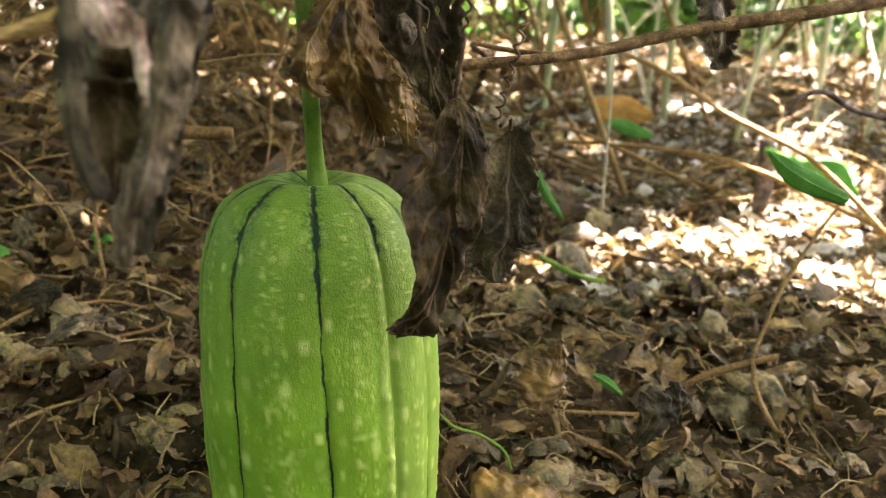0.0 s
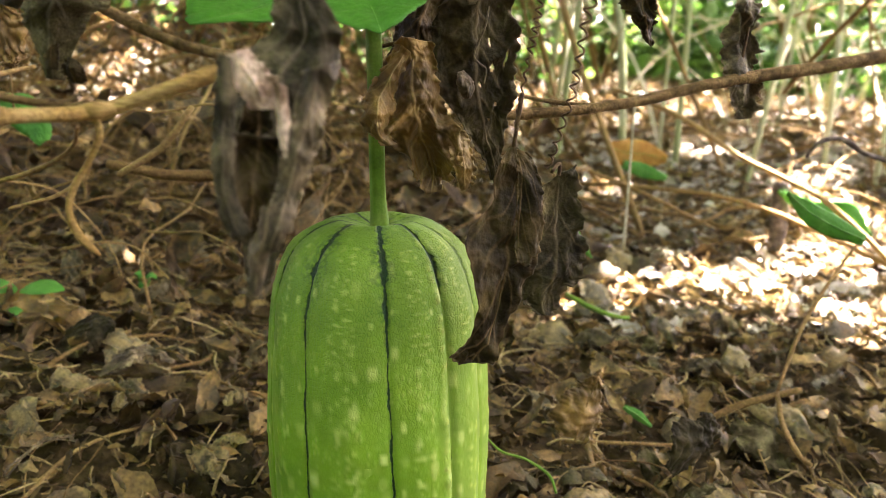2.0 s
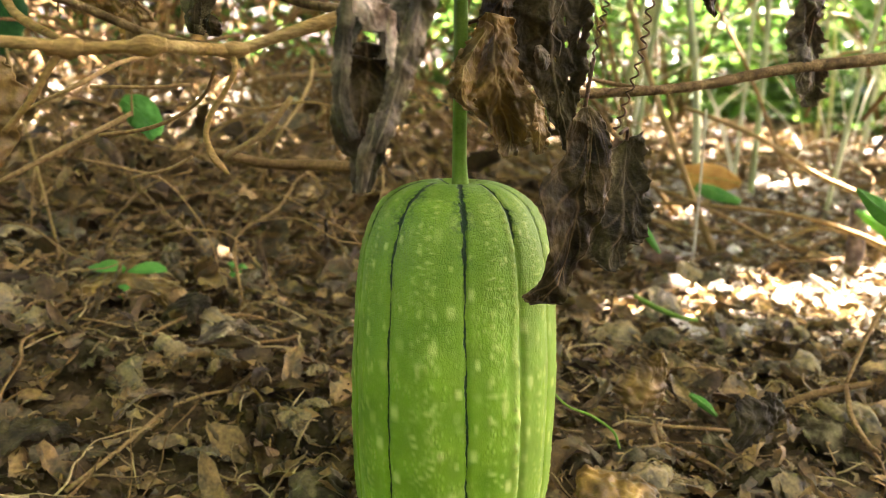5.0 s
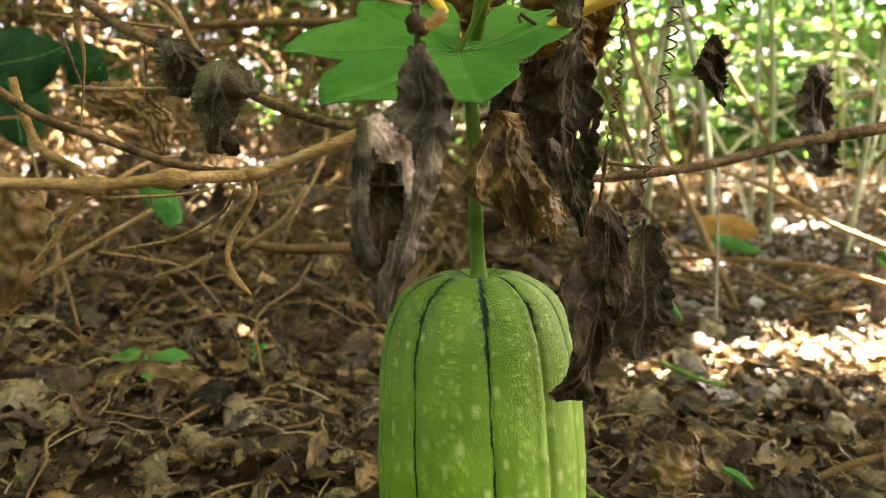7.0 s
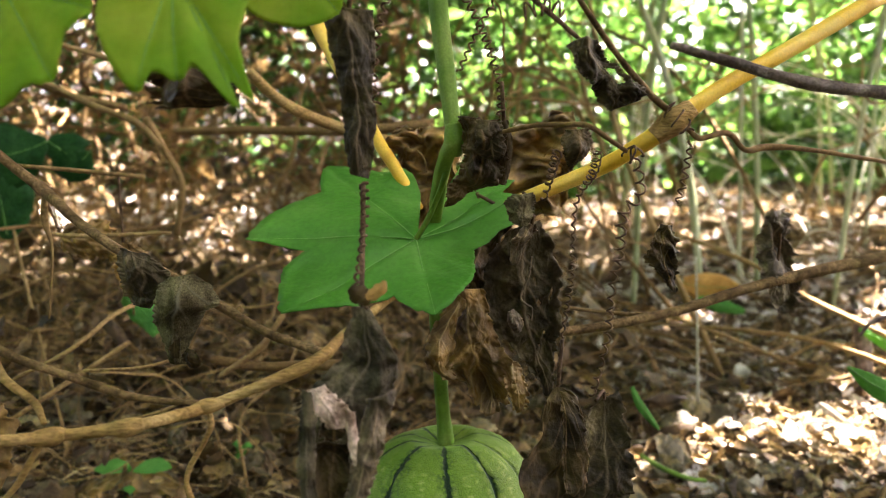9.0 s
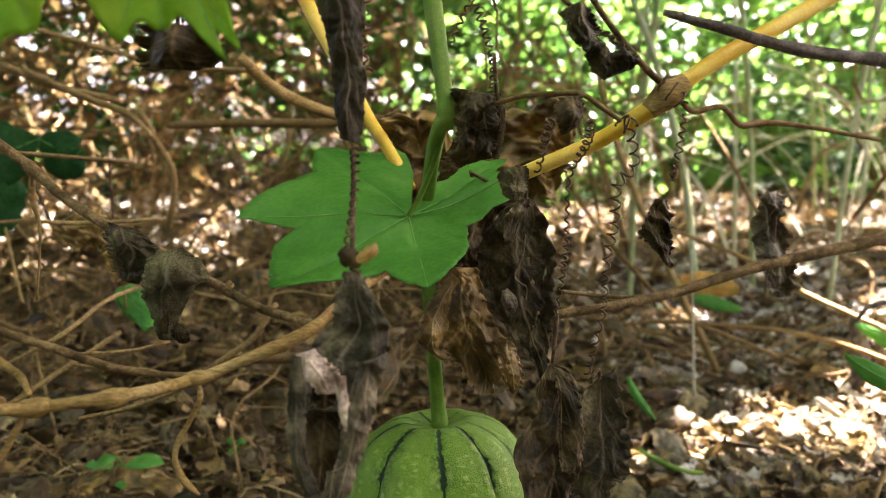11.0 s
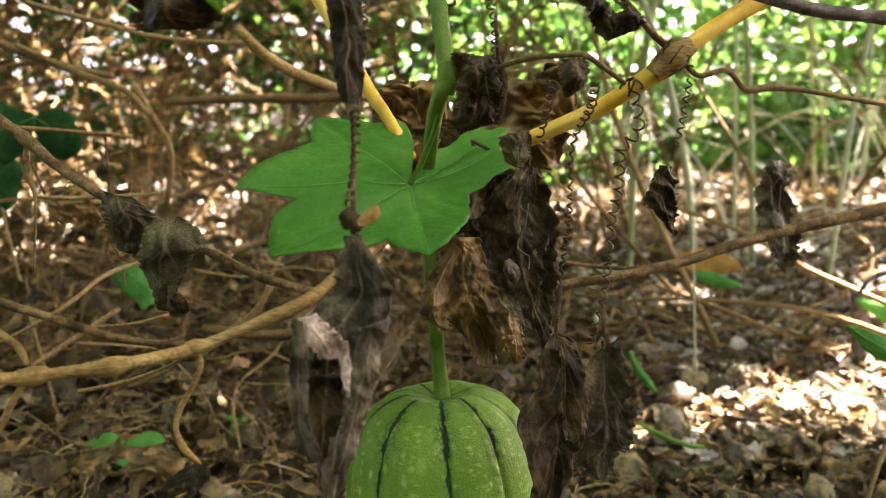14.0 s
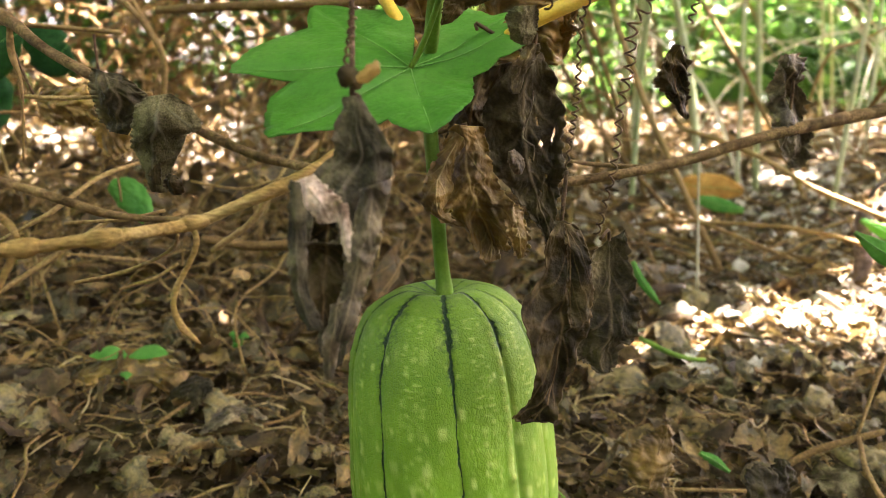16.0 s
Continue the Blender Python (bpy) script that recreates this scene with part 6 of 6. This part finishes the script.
ORANGE_G = [(0.388, 0.800, 0.105, 0.0122), (0.421, 0.800, 0.095, 0.0228), (0.463, 0.800, 0.083, 0.0088)]
LEFT_GREEN1 = [(-0.570, 0.500, 0.357, 0.0265), (-0.536, 0.500, 0.363, 0.0793), (-0.502, 0.500, 0.369, 0.0593), (-0.474, 0.500, 0.379, 0.0131)]
LEFT_GREEN2 = [(-0.544, 0.500, 0.351, 0.0265), (-0.537, 0.500, 0.318, 0.0733), (-0.534, 0.500, 0.285, 0.0537), (-0.533, 0.500, 0.265, 0.0135)]
LEFT_GREEN3 = [(-0.501, 0.550, 0.381, 0.0209), (-0.481, 0.550, 0.367, 0.0557), (-0.465, 0.550, 0.353, 0.0489), (-0.449, 0.550, 0.366, 0.0070)]
BARK = [(0.173, 0.030, 0.043, 0.0096), (0.189, 0.035, 0.058, 0.0289), (0.197, 0.040, 0.065, 0.0194), (0.199, 0.045, 0.073, 0.0065)]
GREY_CURL = [(-0.245, 0.200, 0.041, 0.0094), (-0.227, 0.200, 0.056, 0.0282), (-0.208, 0.200, 0.063, 0.0234), (-0.197, 0.200, 0.062, 0.0070)]
BROWN_CURL = [(-0.341, 0.240, 0.051, 0.0075), (-0.312, 0.240, 0.065, 0.0250), (-0.282, 0.240, 0.071, 0.0348), (-0.235, 0.220, 0.064, 0.0193)]
CURL_UP = [(0.120, 0.050, 0.052, 0.0212), (0.125, 0.055, 0.067, 0.0319), (0.131, 0.060, 0.080, 0.0178), (0.132, 0.060, 0.090, 0.0050)]
DEAD_LB = [(-0.258, 0.120, 0.311, 0.0150), (-0.239, 0.120, 0.307, 0.0262), (-0.224, 0.120, 0.303, 0.0225), (-0.213, 0.120, 0.298, 0.0113)]
DEAD_LC = [(-0.216, 0.120, 0.305, 0.0112), (-0.214, 0.120, 0.292, 0.0188), (-0.211, 0.120, 0.275, 0.0136), (-0.210, 0.120, 0.268, 0.0045)]
STUMP = [(0.518, 0.550, 0.0, 0.0088), (0.523, 0.560, 0.072, 0.0102), (0.524, 0.570, 0.125, 0.0101)]


def fresh_leaf(name, spine, material, label, seed, category="leaf", group="", **more):
    ob = thing(name, spine[0][:3], label, category, group)
    bl = part("blade", blade(spine, seed, nu=24, nv=10, ragged=0.03, **more), material, ob)
    sol = bl.modifiers.new("thick", "SOLIDIFY")
    sol.thickness, sol.offset = 0.0004, 0
    part("midrib", tube([(p[0], p[1] - 0.0008, p[2] + 0.0004, 0.0005) for p in spine], 5), M_VEIN, ob)
    return ob


def seedling(at, leaves, label):
    ob = thing("seedling", at, label, "seedling", "green seedlings on the ground")
    at = Vector(at)
    for d, length, wide, rise in leaves:
        a = radians(d)
        way = Vector((math.cos(a), math.sin(a), 0))
        top = at + Vector((0, 0, rise))
        part("stalk", tube([(*at, 0.0012), (*(at + Vector((0, 0, rise * 0.6)) + way * 0.002), 0.001), (*(top + way * 0.006), 0.0008)], 6), M_SPROUT, ob)
        pts = [(*(top + way * (0.001 + length * u) + Vector((0, 0, 0.005 * math.sin(3 * u)))), wide * w) for u, w in ((0, 0.25), (0.3, 0.9), (0.6, 1.0), (0.85, 0.6), (1, 0.1))]
        part("leaflet", blade(pts, int(d), nu=16, nv=8, curl=0.5, crumple=0.0004, ragged=0.03, face=(0, -0.35, 1)), M_SPROUT, ob)
    return ob


seedling((-0.284, 0.243, ground_z(-0.284, 0.243)), ((178, 0.034, 0.019, 0.032), (2, 0.034, 0.019, 0.032), (285, 0.018, 0.014, 0.018), (240, 0.012, 0.01, 0.008)), "bright green seedling with rounded leaves")
seedling((-0.215, 0.33, ground_z(-0.215, 0.33)), ((150, 0.01, 0.007, 0.024), (10, 0.011, 0.008, 0.022), (270, 0.01, 0.006, 0.016)), "tiny green sprout in the litter")
withered_leaf(PALE_LEAF, M_SPROUT, "pale green folded leaf hanging in the tangle", 31, ((-0.31, 0.30, 0.25),), curl=0.7, crumple=0.001, ragged=0.05)
withered_leaf(LEFT_RED, M_DEADTAN, "reddish brown withered leaf hanging low", 32, ((-0.196, -0.085, 0.30),), curl=1.0, crumple=0.004, ragged=0.2)
withered_leaf(GREY_CURL, M_DEADGREY, "greenish grey curled leaf on the litter", 33, name="curled_leaf", group="large curled leaves on the ground", curl=1.2, crumple=0.003, face=(0, -0.6, 0.8))
withered_leaf(BROWN_CURL, M_DEADTAN, "orange-brown curled leaf under the seedling", 34, name="curled_leaf", group="large curled leaves on the ground", curl=1.3, crumple=0.003, face=(0, -0.6, 0.8))
withered_leaf(CURL_UP, M_DEADTAN, "orange-brown folded leaf standing up in the litter", 35, name="curled_leaf", group="large curled leaves on the ground", curl=1.2, crumple=0.003)
withered_leaf(BARK, M_DEADGREY, "grey decayed leaf with curled edges", 36, name="curled_leaf", group="large curled leaves on the ground", curl=1.2, crumple=0.003)
withered_leaf([(-0.150, -0.045, 0.006, 0.010), (-0.138, -0.042, 0.014, 0.026), (-0.122, -0.036, 0.014, 0.028), (-0.108, -0.03, 0.006, 0.012)], M_DEADTAN, "flat orange-brown leaf beside the gourd", 37, name="curled_leaf", group="large curled leaves on the ground", curl=0.9, crumple=0.004, crisp=0.7, ragged=0.3, face=(0, -0.3, 1))
withered_leaf([(-0.375, 0.185, 0.04, 0.01), (-0.362, 0.188, 0.05, 0.03), (-0.345, 0.192, 0.05, 0.028), (-0.335, 0.195, 0.042, 0.01)], M_ORANGE, "small orange fallen leaf", 38, name="curled_leaf", group="large curled leaves on the ground", curl=0.8, crumple=0.002, face=(0, -0.5, 0.8))
for x, y, length, wide, turn_, mat, label, seed in (
        (-0.438, 0.349, 0.075, 0.045, -10, M_DEADGREY, "flat dark grey rotten leaf on the litter", 51),
        (-0.259, 0.030, 0.060, 0.050, 30, M_DEADGREY, "flat dark grey rotten leaf on the litter", 52),
        (-0.073, 0.012, 0.050, 0.034, 70, M_DEADGREY, "dark grey crumpled leaf beside the gourd", 53),
        (-0.104, 0.090, 0.050, 0.034, 20, M_DEAD, "dark brown crumpled leaf beside the gourd", 54),
        (-0.260, 0.123, 0.050, 0.034, -50, M_MOULD, "greyish olive decayed leaf", 55),
        (-0.199, 0.071, 0.045, 0.028, 60, M_RIMLEAF, "pale tan torn leaf on the litter", 56),
        (0.105, 0.019, 0.050, 0.030, 15, M_DEADTAN, "reddish brown leaf lying in the litter", 57),
        (0.196, 0.068, 0.055, 0.030, -60, M_MOULD, "grey curled decayed leaf", 58),
        (0.274, 0.110, 0.050, 0.034, 10, M_MOULD, "greyish olive decayed leaf", 59),
        (-0.171, 0.166, 0.050, 0.026, 25, M_RIMLEAF, "pale tan torn leaf on the litter", 60),
        (0.033, -0.039, 0.040, 0.026, 10, M_DEADTAN, "reddish brown leaf lying in the litter", 61),
        (0.221, 0.252, 0.050, 0.032, -20, M_MOULD, "greyish olive decayed leaf", 62),
):
    way = Vector((math.cos(radians(turn_)), math.sin(radians(turn_)), 0)) * length
    pts = [(x + way.x * (u - 0.5), y + way.y * (u - 0.5), ground_z(x, y) + 0.010 + 0.012 * math.sin(math.pi * u) * math.sin(seed * 1.7), wide * w) for u, w in ((0, 0.3), (0.25, 0.9), (0.55, 1.0), (0.8, 0.75), (1, 0.2))]
    withered_leaf(pts, mat, label, seed, name="curled_leaf", group="large curled leaves on the ground", nu=48, nv=26, curl=0.9 * math.sin(seed * 2.3), crumple=0.004, crisp=0.5, quilting=0.12, ragged=0.35, bite=0.04, face=(0, -0.35, 1))
withered_leaf(DEAD_LB, M_DEADTAN, "ragged tan leaf caught behind the branch", 39, ((-0.27, 0.12, 0.35),), curl=1.0, crumple=0.005, bite=0.15)
withered_leaf(DEAD_LC, M_DEADTAN, "torn tan leaf strip hanging down", 40, ((-0.215, 0.12, 0.35),), curl=1.0, crumple=0.004, bite=0.1)
fresh_leaf("fresh_leaf", GREEN_A, M_SPROUT, "small bright green leaf in the litter", 41, curl=0.6, crumple=0.0006)
fresh_leaf("fresh_leaf", GREEN_B, M_SPROUT, "small green leaf among dry leaves", 42, curl=0.6, crumple=0.0006)
fresh_leaf("fresh_leaf", GREEN_C, M_LEAF, "pointed green leaf before the sunlit ground", 43, curl=0.6, crumple=0.002)
fresh_leaf("fresh_leaf", GREEN_D, M_LEAF, "pointed green leaf reaching in low", 44, curl=0.5, crumple=0.001)
fresh_leaf("fallen_leaf", ORANGE_L, M_ORANGE, "orange-yellow fallen leaf propped on the litter", 45, curl=0.5, crumple=0.002)
fresh_leaf("fresh_leaf", ORANGE_G, M_SPROUT, "pale green leaf below the orange leaf", 46, curl=0.5, crumple=0.001)
for line, seed in ((LEFT_GREEN1, 47), (LEFT_GREEN2, 48), (LEFT_GREEN3, 49)):
    fresh_leaf("fresh_leaf", line, M_BUSHLEAF, "dark green leaf in the shade", seed, group="dark green leaves in the tangle", curl=0.5, crumple=0.002)
for line in (STICK_A, STICK_B, STICK_C, STICK_D, STICK_E, STICK_F, STICK_H, STICK_J, STICK_K, STICK_L, STICK_M, STICK_N, STICK_O, STICK_P):
    dry_vine("dry_vine", line, M_DRYSTEM_OB, "thin dry brown vine stem in the tangle", (), 0.2, 3, 8)
dry_vine("dry_vine", STICK_G, M_VINE, "tan vine shoot rising from the thick vine", (), 0.2, 3, 8)
dry_vine("dry_vine", STICK_I, M_VINE, "brown dry vine stem behind the leaves", (), 0.25, 3, 10)
dry_vine("dry_twig", WIRY_R, M_DARKTWIG, "wiry dark twig bending down", (), 0.2, 5, 8)
dry_vine("dry_twig", CURVE_TWIG, M_DRYSTEM_OB, "curved tan twig on the litter", (CURVE_TWIG2, WEED_STEM), 0.2, 6, 8)
dry_vine("green_runner", [(*p[:3], p[3] * 0.6) for p in YG_VINE], M_GREENSTEM, "thin yellow-green runner beside the gourd", (), 0.1, 7, 8)
dry_vine("green_runner", GREEN_STEM_B, M_GREENSTEM, "thin green runner on the litter", (), 0.1, 8, 8)
dry_vine("broken_stump", STUMP, M_DARKTWIG, "short dark broken stump in the ground", (), 0.2, 9, 10)
dry_vine("fallen_branch", [(0.30, 0.62, 0.235, 0.0025)] + [(*p[:3], 0.003) for p in SLOPING_TWIG] + [(0.53, 0.34, 0.08, 0.003), (0.57, 0.28, 0.015, 0.0025)], M_DRYSTEM_OB, "pale bare branch sloping to the ground", (), 0.2, 10, 8)
thread = dry_vine("hanging_fibre", HANG_THREAD, M_STRAW, "thin pale plant fibre hanging straight down", (), 0.1, 11, 6)

# ---- canopy overhead, out of view, with the gaps that let the sun through ----
GAPS = [(0.262, 0.398, 0.037), (0.297, 0.379, 0.021), (0.171, 0.336, 0.021), (0.405, 0.402, 0.049), (0.468, 0.452, 0.034), (0.357, 0.462, 0.022), (0.545, 0.505, 0.085), (0.49, 0.31, 0.055), (0.56, 0.265, 0.079), (0.65, 0.6, 0.061), (0.72, 0.74, 0.095),
        (0.76, 0.89, 0.074), (0.84, 1.04, 0.074), (0.41, 0.98, 0.046), (0.375, 1.64, 0.069), (0.8, 1.4, 0.069), (1.2, 2.6, 0.138), (1.8, 3.2, 0.22), (2.6, 2.8, 0.22), (-3.2, 6.0, 0.5), (0.5, 3.4, 0.3),
        (-0.3, 2.9, 0.3), (-0.82, 1.88, 0.138), (-1.34, 1.87, 0.184), (1.4, 1.6, 0.092), (-1.3, 2.4, 0.196), (-2.2, 2.6, 0.2), (-1.17, 1.47, 0.115), (-0.73, 1.48, 0.069), (-1.04, 1.39, 0.081), (-1.27, 1.36, 0.069), (-0.7, 1.41, 0.057)]
rnd = random.Random(77)
GAPS += SHAFTS
GAPS += [(rnd.uniform(0.6, 2.6), rnd.uniform(1.0, 3.2), rnd.uniform(0.035, 0.08)) for _ in range(20)]
GAPS += [(rnd.uniform(-2.3, -0.2), rnd.uniform(1.2, 3.0), rnd.uniform(0.03, 0.07)) for _ in range(20)]


def canopy_leaves(count, box, sizes, seed, thin, clearing=True):
    rnd = random.Random(seed)
    vs, fs, base = [], [], 0
    for _ in range(count):
        x, y, z = rnd.uniform(*box[:2]), rnd.uniform(*box[2:4]), rnd.uniform(*box[4:])
        t = z / SUN_FROM.z
        gx_, gy_ = x - SUN_FROM.x * t, y - SUN_FROM.y * t
        size = rnd.uniform(*sizes)
        off = min(math.hypot(gx_ - a, gy_ - b) - 0.85 * c for a, b, c in GAPS)
        if off < 0.012:
            continue
        size = min(size, max(0.035, 1.3 * off))
        # opening left in the unseen canopy so that skylight comes from the right
        if clearing and ((x - 1.7) / 2.0) ** 2 + ((y + 1.1) / 1.9) ** 2 < 1 + 0.45 * noise.noise((x * 0.9, y * 0.9, 2)):
            continue
        if gy_ > 1.5 and gx_ > 0.1 and rnd.random() < thin:
            continue
        tv, tf = LEAFLETS[rnd.randrange(8)]
        vs.append(tv @ turned(rnd, 0.4).T * size * 1.4 + np.array((x, y, z)))
        fs += [tuple(base + q for q in f) for f in tf]
        base += len(tv)
    return np.concatenate(vs), fs


# the first layer, behind the camera, is added to cut frontal light
for count, box, sizes, seed, thin in ((5500, (-9, 8, -9.0, -2.0, 2.8, 4.2), (0.22, 0.45), 93, 0.0), (9000, (-6, 8, -2.0, 9.5, 2.8, 3.8), (0.12, 0.3), 90, 0.15), (6500, (-1.4, 2.8, -0.2, 3.2, 1.68, 1.86), (0.07, 0.15), 91, 0.3), (10000, (0.3, 2.0, 0.6, 2.5, 1.54, 1.66), (0.035, 0.06), 94, 0.0), (2600, (-0.6, 1.5, -0.1, 1.6, 1.42, 1.5), (0.05, 0.12), 92, 0.3)):
    tagged(new("tree_canopy", mesh_of("tree_canopy", *canopy_leaves(count, box, sizes, seed, thin), M_BUSH)), "unseen green leaf canopy overhead shading the place", "tree canopy", kind="stuff")
# extra unseen leaves, added to keep sun off the left background
for count, box, sizes, seed in ((6500, (-7, 0.8, 1.4, 9.5, 4.2, 4.9), (0.2, 0.4), 96), (2500, (-2.2, 0.5, 1.6, 4.2, 2.1, 2.6), (0.1, 0.24), 97)):
    tagged(new("tree_canopy", mesh_of("tree_canopy", *canopy_leaves(count, box, sizes, seed, 0.0), M_BUSH)), "unseen green leaf canopy overhead shading the place", "tree canopy", kind="stuff")
# unseen high layer, added only to keep sun off the ground below the opening
tagged(new("tree_canopy", mesh_of("tree_canopy", *canopy_leaves(3200, (0.4, 5.6, -1.6, 3.4, 6.4, 7.4), (0.3, 0.55), 95, 0.0, False), M_BUSH)), "unseen high leaf layer added to block sun over the clearing", "tree canopy", kind="stuff")
